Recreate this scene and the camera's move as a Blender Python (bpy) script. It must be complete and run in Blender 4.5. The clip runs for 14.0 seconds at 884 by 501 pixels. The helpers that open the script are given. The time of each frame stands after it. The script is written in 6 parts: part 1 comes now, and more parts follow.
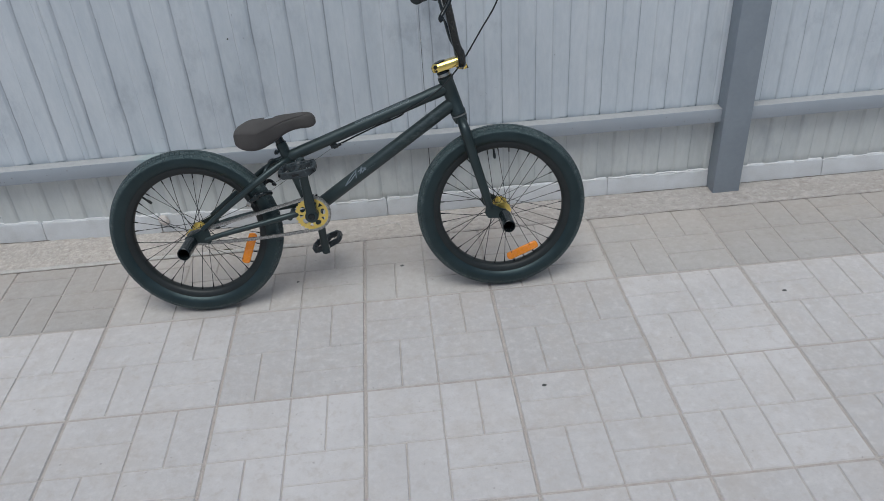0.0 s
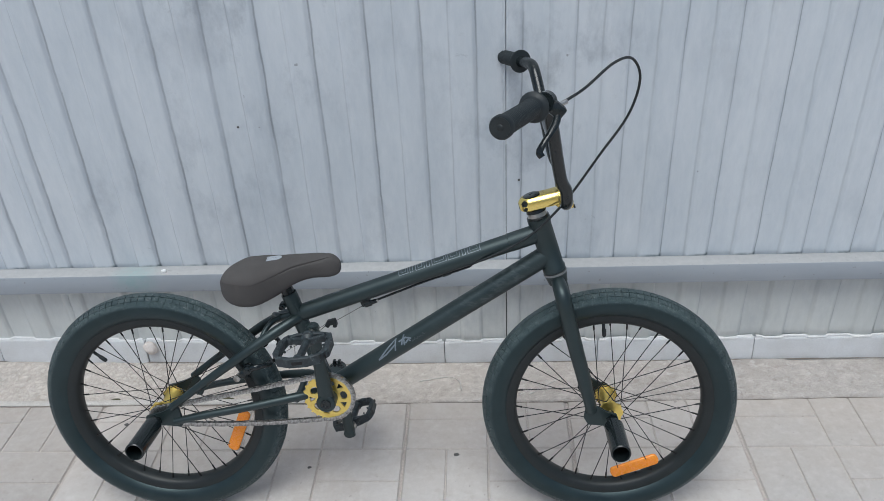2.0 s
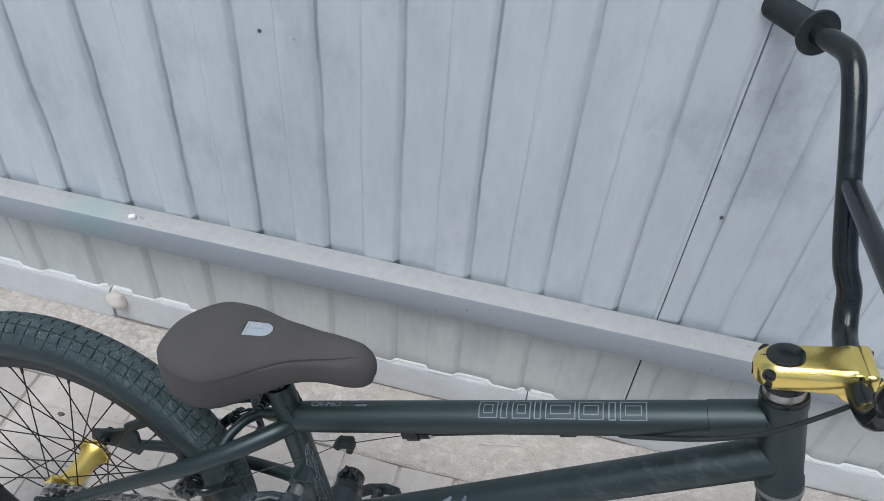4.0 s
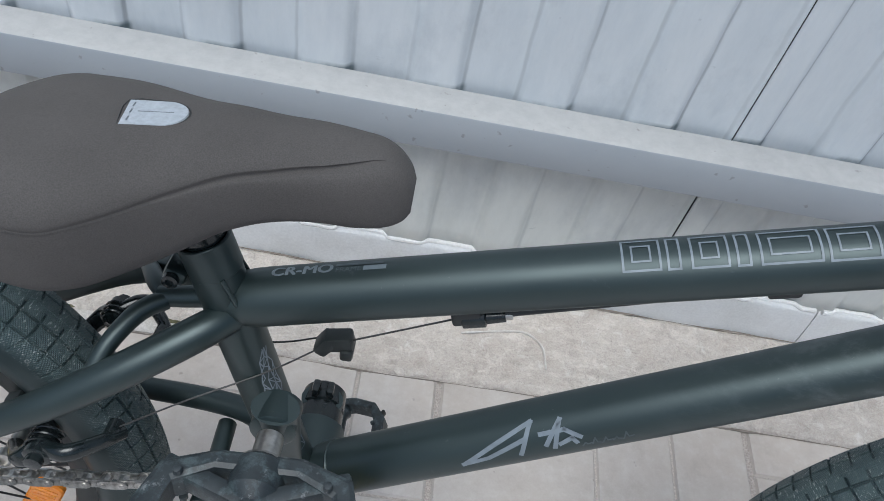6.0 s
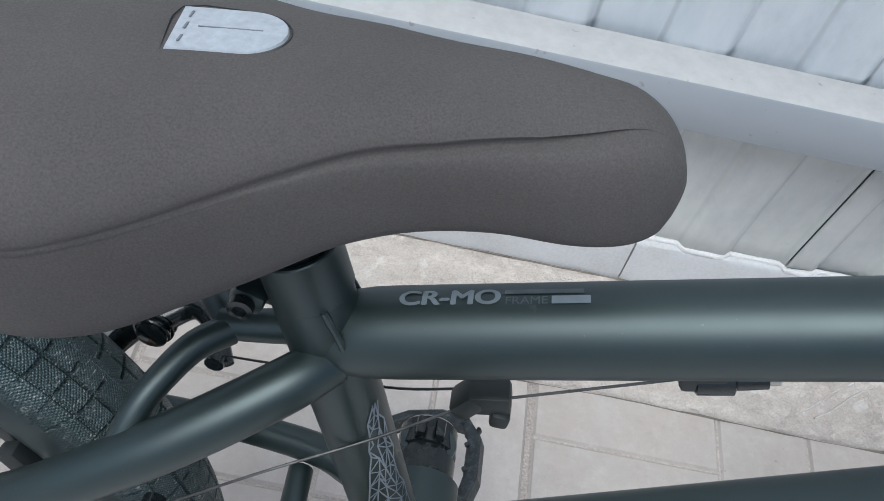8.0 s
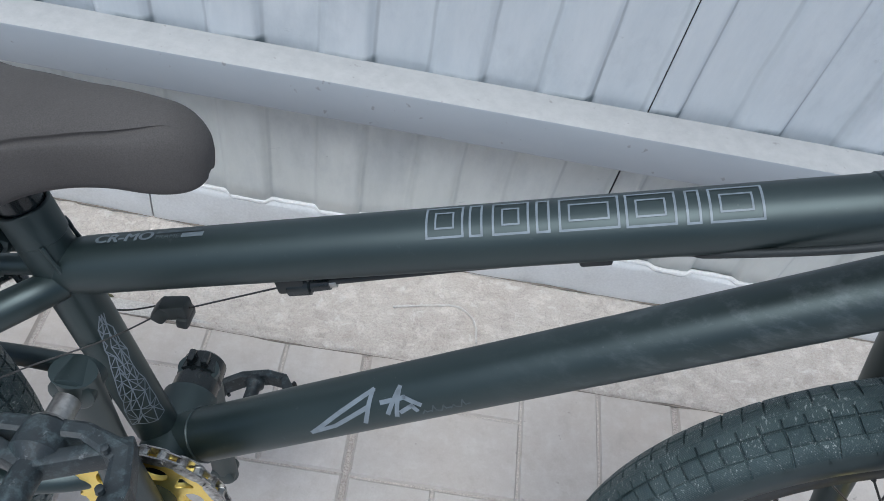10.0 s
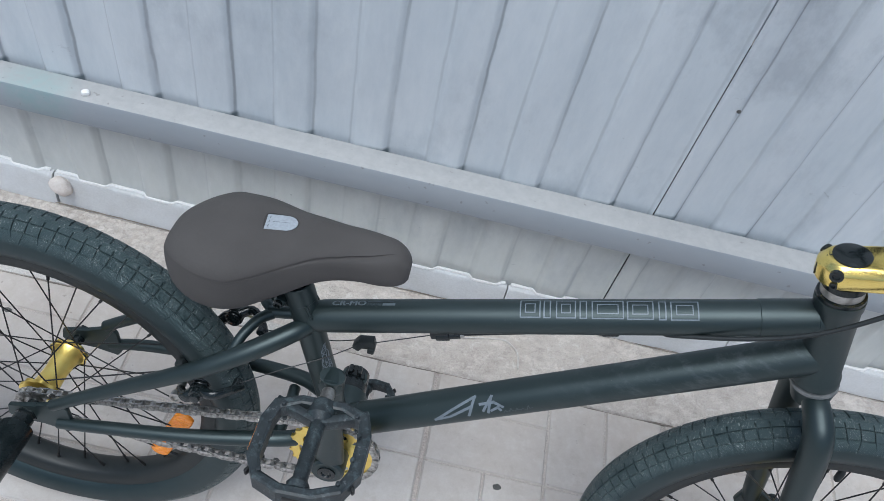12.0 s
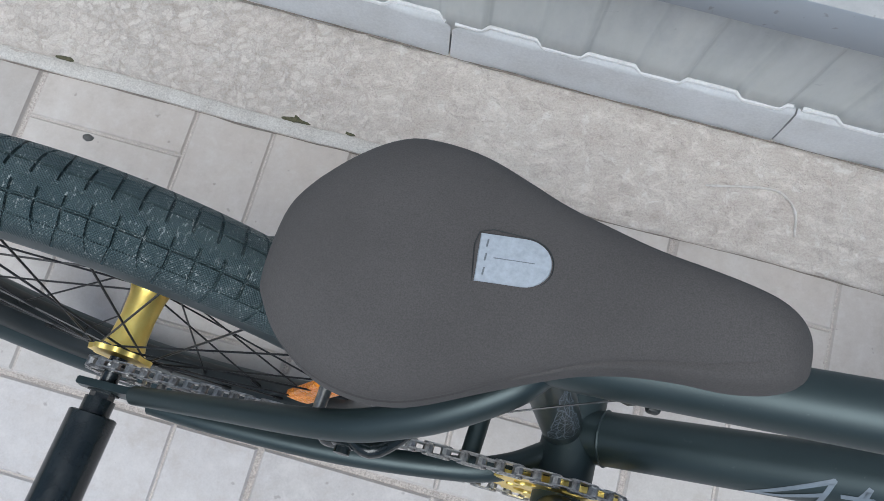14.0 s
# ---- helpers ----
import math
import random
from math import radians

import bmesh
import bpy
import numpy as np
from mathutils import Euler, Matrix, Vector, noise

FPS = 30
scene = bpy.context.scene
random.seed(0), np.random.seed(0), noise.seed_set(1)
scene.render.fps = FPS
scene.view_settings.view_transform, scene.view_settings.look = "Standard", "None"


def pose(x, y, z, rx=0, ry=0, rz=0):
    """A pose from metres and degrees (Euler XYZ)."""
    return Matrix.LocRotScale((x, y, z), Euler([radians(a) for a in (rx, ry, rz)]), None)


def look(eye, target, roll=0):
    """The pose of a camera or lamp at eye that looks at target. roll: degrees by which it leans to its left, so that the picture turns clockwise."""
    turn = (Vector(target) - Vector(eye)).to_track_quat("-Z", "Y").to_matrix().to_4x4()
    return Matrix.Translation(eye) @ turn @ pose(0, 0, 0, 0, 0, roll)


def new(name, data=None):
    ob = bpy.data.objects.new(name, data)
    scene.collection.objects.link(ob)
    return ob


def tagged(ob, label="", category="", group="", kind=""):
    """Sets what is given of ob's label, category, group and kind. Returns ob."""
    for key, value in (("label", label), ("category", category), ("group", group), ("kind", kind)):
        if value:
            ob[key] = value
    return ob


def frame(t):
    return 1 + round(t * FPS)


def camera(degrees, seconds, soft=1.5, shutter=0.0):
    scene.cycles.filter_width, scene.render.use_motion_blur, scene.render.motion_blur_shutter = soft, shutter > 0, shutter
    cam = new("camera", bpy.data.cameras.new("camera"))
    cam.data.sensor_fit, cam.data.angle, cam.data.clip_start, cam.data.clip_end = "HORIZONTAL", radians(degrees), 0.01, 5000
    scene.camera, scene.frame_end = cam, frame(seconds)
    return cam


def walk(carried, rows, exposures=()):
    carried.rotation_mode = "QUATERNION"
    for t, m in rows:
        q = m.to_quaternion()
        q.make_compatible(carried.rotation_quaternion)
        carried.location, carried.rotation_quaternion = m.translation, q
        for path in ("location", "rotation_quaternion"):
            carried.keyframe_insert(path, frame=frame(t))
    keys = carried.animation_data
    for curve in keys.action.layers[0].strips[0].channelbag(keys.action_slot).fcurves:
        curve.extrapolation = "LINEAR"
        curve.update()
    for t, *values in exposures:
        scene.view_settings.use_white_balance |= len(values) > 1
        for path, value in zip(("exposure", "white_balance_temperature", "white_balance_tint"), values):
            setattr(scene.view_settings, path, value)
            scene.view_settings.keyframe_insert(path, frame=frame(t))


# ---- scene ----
cam = camera(59.81, 14.0, 0.85)
PATH = [
    (0, (0.1568, -1.9466, 1.4502), (0.2388, -0.2792, 0.3488), -3.87),
    (0.5, (0.2066, -1.8161, 1.4466), (0.2298, -0.0692, 0.4731), -3.08),
    (1, (0.3171, -1.5287, 1.3836), (0.1586, 0.2499, 0.4827), 1.41),
    (1.5, (0.2958, -1.3218, 1.3625), (0.0903, 0.4294, 0.4186), 1.89),
    (2, (0.1978, -1.1124, 1.3640), (0.0907, 0.5880, 0.3166), -3.08),
    (2.5, (0.1621, -0.8669, 1.3222), (0.0167, 0.8368, 0.2849), 0.14),
    (2.7, (0.1447, -0.7661, 1.3185), (-0.0563, 0.9361, 0.2879), 0.53),
    (4.8, (0.0065, -0.2138, 1.0479), (-0.1456, 1.0414, -0.5015), 9.08),
    (5, (-0.0115, -0.2008, 0.9969), (-0.0836, 1.0764, -0.5405), 9.98),
    (5.5, (-0.0286, -0.1717, 0.9147), (0.0681, 1.1241, -0.6057), 9.47),
    (6, (-0.0852, -0.1311, 0.8472), (0.0376, 1.1405, -0.6916), 14.05),
    (6.5, (-0.1163, -0.0690, 0.7799), (-0.0294, 1.1417, -0.8097), 14.12),
    (7, (-0.1298, -0.0333, 0.7449), (-0.0688, 1.1693, -0.8520), 13.96),
    (7.5, (-0.1384, -0.0209, 0.7274), (-0.0716, 1.1487, -0.8936), 14.28),
    (8, (-0.1492, -0.0150, 0.7233), (-0.0841, 1.1458, -0.9040), 14.14),
    (8.5, (-0.1429, -0.0326, 0.7385), (-0.0946, 1.1195, -0.8956), 13.42),
    (9, (-0.0670, -0.0577, 0.7716), (0.0063, 1.0965, -0.8601), 13.27),
    (9.2, (-0.0400, -0.0707, 0.7926), (0.0593, 1.0895, -0.8331), 13.57),
    (11.3, (0.0514, -0.2847, 1.0482), (0.0902, 1.0296, -0.4561), 13.36),
    (11.5, (0.0304, -0.3107, 1.0992), (0.0352, 0.9806, -0.4281), 13.46),
    (12, (-0.0710, -0.3084, 1.1589), (-0.0280, 0.9424, -0.4010), 14.80),
    (12.5, (-0.1518, -0.1889, 1.1008), (-0.2584, 0.9083, -0.5680), 9.78),
    (13, (-0.2168, 0.0428, 0.9060), (-0.3008, 0.7449, -0.9648), 7.22),
    (13.5, (-0.2328, 0.1038, 0.8624), (-0.2664, 0.5730, -1.0815), 10.00),
    (14, (-0.2250, 0.0707, 0.8875), (-0.3122, 0.5059, -1.0626), 4.12),
]
# the clip's camera opens up while it is close to the dark bicycle
EXPOSURES = [(0.0, -0.29, 5930), (0.6, -0.10, 5920), (1.5, 0.0, 5930), (2.7, 0.10, 5910), (4.8, 0.15, 5890), (6.0, 0.30, 5860), (7.5, 0.45, 5850), (8.5, 0.46, 5820), (9.2, 0.38, 5790), (11.3, 0.24, 5690), (12.0, 0.18, 5700), (13.0, 0.15, 5770), (14.0, 0.14, 5720)]
walk(cam, [(t, look(eye, target, roll)) for t, eye, target, roll in PATH], [(t, stops, kelvin, 3.5) for t, stops, kelvin in EXPOSURES])

# ---- sky and light: a bright overcast day, open yard in front of the fence ----
world = bpy.data.worlds.new("overcast_sky")
scene.world = world
world.use_nodes = True
wn = world.node_tree
sky = wn.nodes.new("ShaderNodeTexSky")
sky.sky_type = "NISHITA"
sky.sun_disc = False
sky.sun_elevation = radians(69.5)
sky.sun_rotation = radians(195)
sky.air_density, sky.dust_density, sky.ozone_density = 1.0, 4.0, 1.0
wn.nodes["Background"].inputs["Strength"].default_value = 0.085
wn.links.new(sky.outputs["Color"], wn.nodes["Background"].inputs["Color"])

sun_data = bpy.data.lights.new("sun", "SUN")
sun_data.energy, sun_data.angle, sun_data.color = 1.9, radians(40), (1.0, 0.97, 0.93)
sun = new("sun", sun_data)
sun.matrix_world = look((-0.5, -1.8, 5.0), (0, 0, 0))


# ---- materials ----
def shader(name):
    mat = bpy.data.materials.new(name)
    mat.use_nodes = True
    tree = mat.node_tree
    return mat, tree, tree.nodes["Principled BSDF"]


def add(tree, kind, **values):
    node = tree.nodes.new("ShaderNode" + kind)
    for key, value in values.items():
        node.inputs[key.replace("_", " ")].default_value = value
    return node


def mixed(tree, factor, a, b, mode="MIX"):
    """A colour mix; factor, a and b are sockets or values."""
    node = tree.nodes.new("ShaderNodeMix")
    node.data_type, node.blend_type = "RGBA", mode
    for socket, value in ((node.inputs[0], factor), (node.inputs[6], a), (node.inputs[7], b)):
        if isinstance(value, bpy.types.NodeSocket):
            tree.links.new(value, socket)
        else:
            socket.default_value = value if isinstance(value, (int, float)) else (*value[:3], 1)
    return node.outputs[2]


def ramp(tree, source, low, high, a=0.0, b=1.0):
    node = tree.nodes.new("ShaderNodeMapRange")
    tree.links.new(source, node.inputs[0])
    for i, v in enumerate((low, high, a, b)):
        node.inputs[i + 1].default_value = v
    return node.outputs[0]


def noise_of(tree, coords, scale, detail=4.0, rough=0.55, stretch=None):
    tex = add(tree, "TexNoise", Scale=scale, Detail=detail, Roughness=rough)
    if stretch:
        mapping = tree.nodes.new("ShaderNodeMapping")
        mapping.inputs["Scale"].default_value = stretch
        tree.links.new(coords, mapping.inputs["Vector"])
        coords = mapping.outputs[0]
    tree.links.new(coords, tex.inputs["Vector"])
    return tex.outputs[0]


def relief(tree, bsdf, height, strength, distance):
    bump = add(tree, "Bump", Strength=strength, Distance=distance)
    tree.links.new(height, bump.inputs["Height"])
    tree.links.new(bump.outputs[0], bsdf.inputs["Normal"])


def surface(name, colour, dark, scale, rough=(0.4, 0.6), metal=0.0, bump=(60, 0.2, 0.001), grain=400, grain_amount=0.12, random_amount=0.0):
    """A material with wear at two scales: broad stains from colour to dark, and fine grain."""
    mat, tree, bsdf = shader(name)
    place = tree.nodes.new("ShaderNodeNewGeometry").outputs["Position"] if name.startswith("site") else tree.nodes.new("ShaderNodeTexCoord").outputs["Object"]
    broad = noise_of(tree, place, scale, 6)
    fine = noise_of(tree, place, grain, 3)
    col = mixed(tree, ramp(tree, broad, 0.35, 0.7), colour, dark)
    col = mixed(tree, grain_amount, col, mixed(tree, ramp(tree, fine, 0.3, 0.7), (0, 0, 0), (1, 1, 1)), "OVERLAY")
    if random_amount:
        info = tree.nodes.new("ShaderNodeObjectInfo")
        col = mixed(tree, random_amount, col, mixed(tree, info.outputs["Random"], (0.25, 0.25, 0.25), (0.75, 0.75, 0.75)), "OVERLAY")
    tree.links.new(col, bsdf.inputs["Base Color"])
    tree.links.new(ramp(tree, broad, 0.3, 0.7, *rough), bsdf.inputs["Roughness"])
    bsdf.inputs["Metallic"].default_value = metal
    relief(tree, bsdf, noise_of(tree, place, bump[0], 5), bump[1], bump[2])
    return mat



def frame_paint(name, rubbed=False):
    """Satin black paint with a cold cast, dust and small scuffs; rubbed pale towards the head where asked."""
    mat, tree, bsdf = shader(name)
    place = tree.nodes.new("ShaderNodeTexCoord").outputs["Object"]
    broad = noise_of(tree, place, 16, 6)
    scuff = noise_of(tree, place, 85, 5, 0.7)
    speck = noise_of(tree, place, 420, 2, 0.5)
    col = mixed(tree, ramp(tree, broad, 0.35, 0.7), (0.0075, 0.0135, 0.0138), (0.0125, 0.020, 0.0205))
    col = mixed(tree, ramp(tree, scuff, 0.66, 0.74, 0, 0.35), col, (0.08, 0.085, 0.088))
    col = mixed(tree, ramp(tree, speck, 0.74, 0.79, 0, 0.3), col, (0.12, 0.12, 0.115))
    if rubbed:
        split = tree.nodes.new("ShaderNodeSeparateXYZ")
        tree.links.new(place, split.inputs[0])
        streaks = noise_of(tree, place, 60, 7, 0.72, (0.5, 1.0, 1.3))
        near_head = tree.nodes.new("ShaderNodeMath")
        near_head.operation = "MULTIPLY"
        tree.links.new(ramp(tree, split.outputs[0], 0.56, 0.68), near_head.inputs[0])
        tree.links.new(ramp(tree, streaks, 0.50, 0.66, 0, 0.55), near_head.inputs[1])
        col = mixed(tree, near_head.outputs[0], col, (0.085, 0.095, 0.10))
    tree.links.new(col, bsdf.inputs["Base Color"])
    tree.links.new(ramp(tree, broad, 0.3, 0.7, 0.39, 0.48), bsdf.inputs["Roughness"])
    bsdf.inputs["Specular IOR Level"].default_value = 0.84
    # tints the paint's reflections cold, as a bluer sky would
    bsdf.inputs["Specular Tint"].default_value = (0.80, 0.945, 0.97, 1)
    relief(tree, bsdf, noise_of(tree, place, 700, 3), 0.05, 0.0003)
    return mat


FRAME_BLACK = frame_paint("satin_black_paint")
FRAME_RUBBED = frame_paint("rubbed_black_paint", True)
PLASTIC = surface("black_plastic", (0.010, 0.0135, 0.0145), (0.024, 0.028, 0.029), 40, (0.42, 0.62), 0.0, (300, 0.2, 0.0004))


def pedal_plastic():
    """Black plastic rubbed grey, with pale scratches and chips."""
    mat, tree, bsdf = shader("scuffed_black_plastic")
    place = tree.nodes.new("ShaderNodeTexCoord").outputs["Object"]
    broad = noise_of(tree, place, 60, 5, 0.6)
    rub = noise_of(tree, place, 130, 6, 0.72)
    chip = noise_of(tree, place, 170, 5, 0.7)
    col = mixed(tree, ramp(tree, broad, 0.35, 0.7), (0.013, 0.018, 0.021), (0.034, 0.042, 0.047))
    col = mixed(tree, ramp(tree, rub, 0.50, 0.66, 0, 0.5), col, (0.10, 0.137, 0.145))
    col = mixed(tree, ramp(tree, chip, 0.62, 0.72, 0, 0.42), col, (0.32, 0.34, 0.35))
    tree.links.new(col, bsdf.inputs["Base Color"])
    tree.links.new(ramp(tree, broad, 0.3, 0.7, 0.36, 0.6), bsdf.inputs["Roughness"])
    relief(tree, bsdf, rub, 0.4, 0.0008)
    return mat


PEDAL_PLASTIC = pedal_plastic()
METAL_BLACK = surface("black_coated_metal", (0.0075, 0.0115, 0.0125), (0.016, 0.0205, 0.022), 60, (0.15, 0.24), 0.0, (500, 0.1, 0.0003))


def tyre_rubber():
    """Black rubber with a cold cast: diamond-knurled tread with dust and pale flecks caught in it, smooth walls."""
    mat, tree, bsdf = shader("tyre_rubber")
    place = tree.nodes.new("ShaderNodeTexCoord").outputs["Object"]
    broad = noise_of(tree, place, 22, 6, 0.6)
    dust = noise_of(tree, place, 60, 6, 0.7)
    fleck = noise_of(tree, place, 900, 2, 0.5, (1.0, 0.28, 1.0))
    split = tree.nodes.new("ShaderNodeSeparateXYZ")
    tree.links.new(place, split.inputs[0])

    def step(operation, a, b=0.0):
        node = tree.nodes.new("ShaderNodeMath")
        node.operation = operation
        for socket, value in zip(node.inputs, (a, b)):
            if isinstance(value, bpy.types.NodeSocket):
                tree.links.new(value, socket)
            else:
                socket.default_value = value
        return node.outputs[0]
    x, y, z = split.outputs
    reach = step("SQRT", step("ADD", step("MULTIPLY", x, x), step("MULTIPLY", z, z)))
    round_way = step("MULTIPLY", step("ARCTAN2", z, x), 0.2575)
    # two families of fine ribs crossing at right angles
    ribs = [step("ABSOLUTE", step("SINE", step("MULTIPLY", step(op, round_way, step("MULTIPLY", y, 1.15)), 1800.0))) for op in ("ADD", "SUBTRACT")]
    knurl = step("MULTIPLY", *ribs)
    tread = ramp(tree, reach, 0.236, 0.247)
    col = mixed(tree, ramp(tree, broad, 0.35, 0.7), (0.0145, 0.025, 0.028), (0.030, 0.046, 0.050))
    # dust settles between the ribs of the knurl, in patches
    caught = step("MULTIPLY", ramp(tree, knurl, 0.05, 0.35, 1.0, 0.0), ramp(tree, dust, 0.40, 0.66, 0.1, 0.45))
    col = mixed(tree, ramp(tree, dust, 0.36, 0.64, 0.05, 0.5), col, (0.053, 0.074, 0.075))
    col = mixed(tree, caught, col, (0.112, 0.138, 0.140))
    col = mixed(tree, step("MULTIPLY", ramp(tree, fleck, 0.60, 0.66), ramp(tree, dust, 0.43, 0.60, 0.08, 0.9)), col, (0.33, 0.345, 0.34))
    wall = mixed(tree, ramp(tree, broad, 0.35, 0.7), (0.0075, 0.0135, 0.0155), (0.014, 0.0225, 0.0255))
    col = mixed(tree, tread, wall, col)
    tree.links.new(col, bsdf.inputs["Base Color"])
    tree.links.new(ramp(tree, broad, 0.3, 0.7, 0.36, 0.48), bsdf.inputs["Roughness"])
    bsdf.inputs["Specular IOR Level"].default_value = 0.66
    # sky blue is put into the rubber's sheen by this tint
    bsdf.inputs["Specular Tint"].default_value = (0.74, 0.95, 0.98, 1)
    relief(tree, bsdf, step("MULTIPLY", knurl, tread), 0.7, 0.0006)
    return mat


RUBBER = tyre_rubber()
GRIP_RUBBER = surface("grip_rubber", (0.0095, 0.0145, 0.0165), (0.019, 0.025, 0.028), 40, (0.45, 0.65), 0.0, (700, 0.3, 0.0004))
GOLD = surface("gold_anodised_metal", (1.0, 0.79, 0.25), (0.95, 0.70, 0.18), 60, (0.3, 0.42), 1.0, (400, 0.08, 0.0003), 600, 0.08)
GOLD_POLISHED = surface("polished_gold_metal", (1.0, 0.80, 0.27), (0.97, 0.74, 0.21), 60, (0.18, 0.26), 1.0, (400, 0.03, 0.0002), 600, 0.05)
RING_GREY = surface("pale_grey_ring", (0.20, 0.205, 0.205), (0.15, 0.155, 0.155), 80, (0.3, 0.45), 0.0, (400, 0.1, 0.0003))
STEEL = surface("bright_steel", (0.55, 0.54, 0.52), (0.3, 0.28, 0.25), 80, (0.28, 0.45), 1.0, (400, 0.1, 0.0003))
CHAIN_STEEL = surface("oiled_chain_steel", (0.66, 0.65, 0.63), (0.20, 0.19, 0.18), 160, (0.28, 0.5), 1.0, (400, 0.2, 0.0004))
WIRE = surface("dull_wire_steel", (0.12, 0.12, 0.12), (0.07, 0.07, 0.07), 80, (0.4, 0.55), 1.0, (400, 0.1, 0.0003))
RIM_BLACK = surface("satin_black_rim", (0.0085, 0.012, 0.0125), (0.014, 0.018, 0.019), 30, (0.42, 0.55), 0.0, (500, 0.1, 0.0003))
SPOKE_BLACK = surface("black_spoke_steel", (0.012, 0.012, 0.013), (0.03, 0.03, 0.03), 60, (0.3, 0.45), 0.4, (400, 0.05, 0.0002))
ORANGE = surface("orange_reflector_plastic", (0.95, 0.33, 0.035), (0.85, 0.25, 0.02), 90, (0.2, 0.35), 0.0, (900, 0.5, 0.0008))
DECAL = surface("silver_grey_print", (0.19, 0.225, 0.26), (0.14, 0.165, 0.19), 200, (0.35, 0.5), 0.0, (400, 0.05, 0.0002))
DECAL_MID = surface("mid_grey_print", (0.165, 0.20, 0.225), (0.12, 0.145, 0.165), 200, (0.4, 0.55), 0.0, (400, 0.05, 0.0002))
DECAL_DIM = surface("dim_grey_print", (0.075, 0.094, 0.105), (0.05, 0.066, 0.075), 200, (0.35, 0.5), 0.0, (400, 0.05, 0.0002))
PATCH_THREAD = surface("grey_label_thread", (0.15, 0.165, 0.18), (0.19, 0.21, 0.23), 40, (0.6, 0.75), 0.0, (1500, 0.3, 0.0003))
PATCH_CLOTH = surface("grey_label_cloth", (0.36, 0.39, 0.43), (0.34, 0.37, 0.405), 40, (0.32, 0.42), 0.0, (1500, 0.3, 0.0003))


def saddle_cloth():
    mat, tree, bsdf = shader("brown_grey_saddle_cloth")
    place = tree.nodes.new("ShaderNodeTexCoord").outputs["Object"]
    broad = noise_of(tree, place, 18, 5)
    weave = noise_of(tree, place, 1500, 2)
    lint = noise_of(tree, place, 260, 2, 0.4)
    col = mixed(tree, ramp(tree, broad, 0.3, 0.7), (0.0655, 0.0602, 0.0578), (0.0795, 0.0732, 0.0705))
    col = mixed(tree, 0.3, col, mixed(tree, ramp(tree, weave, 0.3, 0.7), (0.2, 0.2, 0.2), (0.8, 0.8, 0.8)), "OVERLAY")
    col = mixed(tree, ramp(tree, lint, 0.79, 0.83, 0, 0.3), col, (0.2, 0.18, 0.17))
    tree.links.new(col, bsdf.inputs["Base Color"])
    bsdf.inputs["Roughness"].default_value = 0.9
    relief(tree, bsdf, weave, 0.35, 0.0004)
    return mat


SADDLE = saddle_cloth()


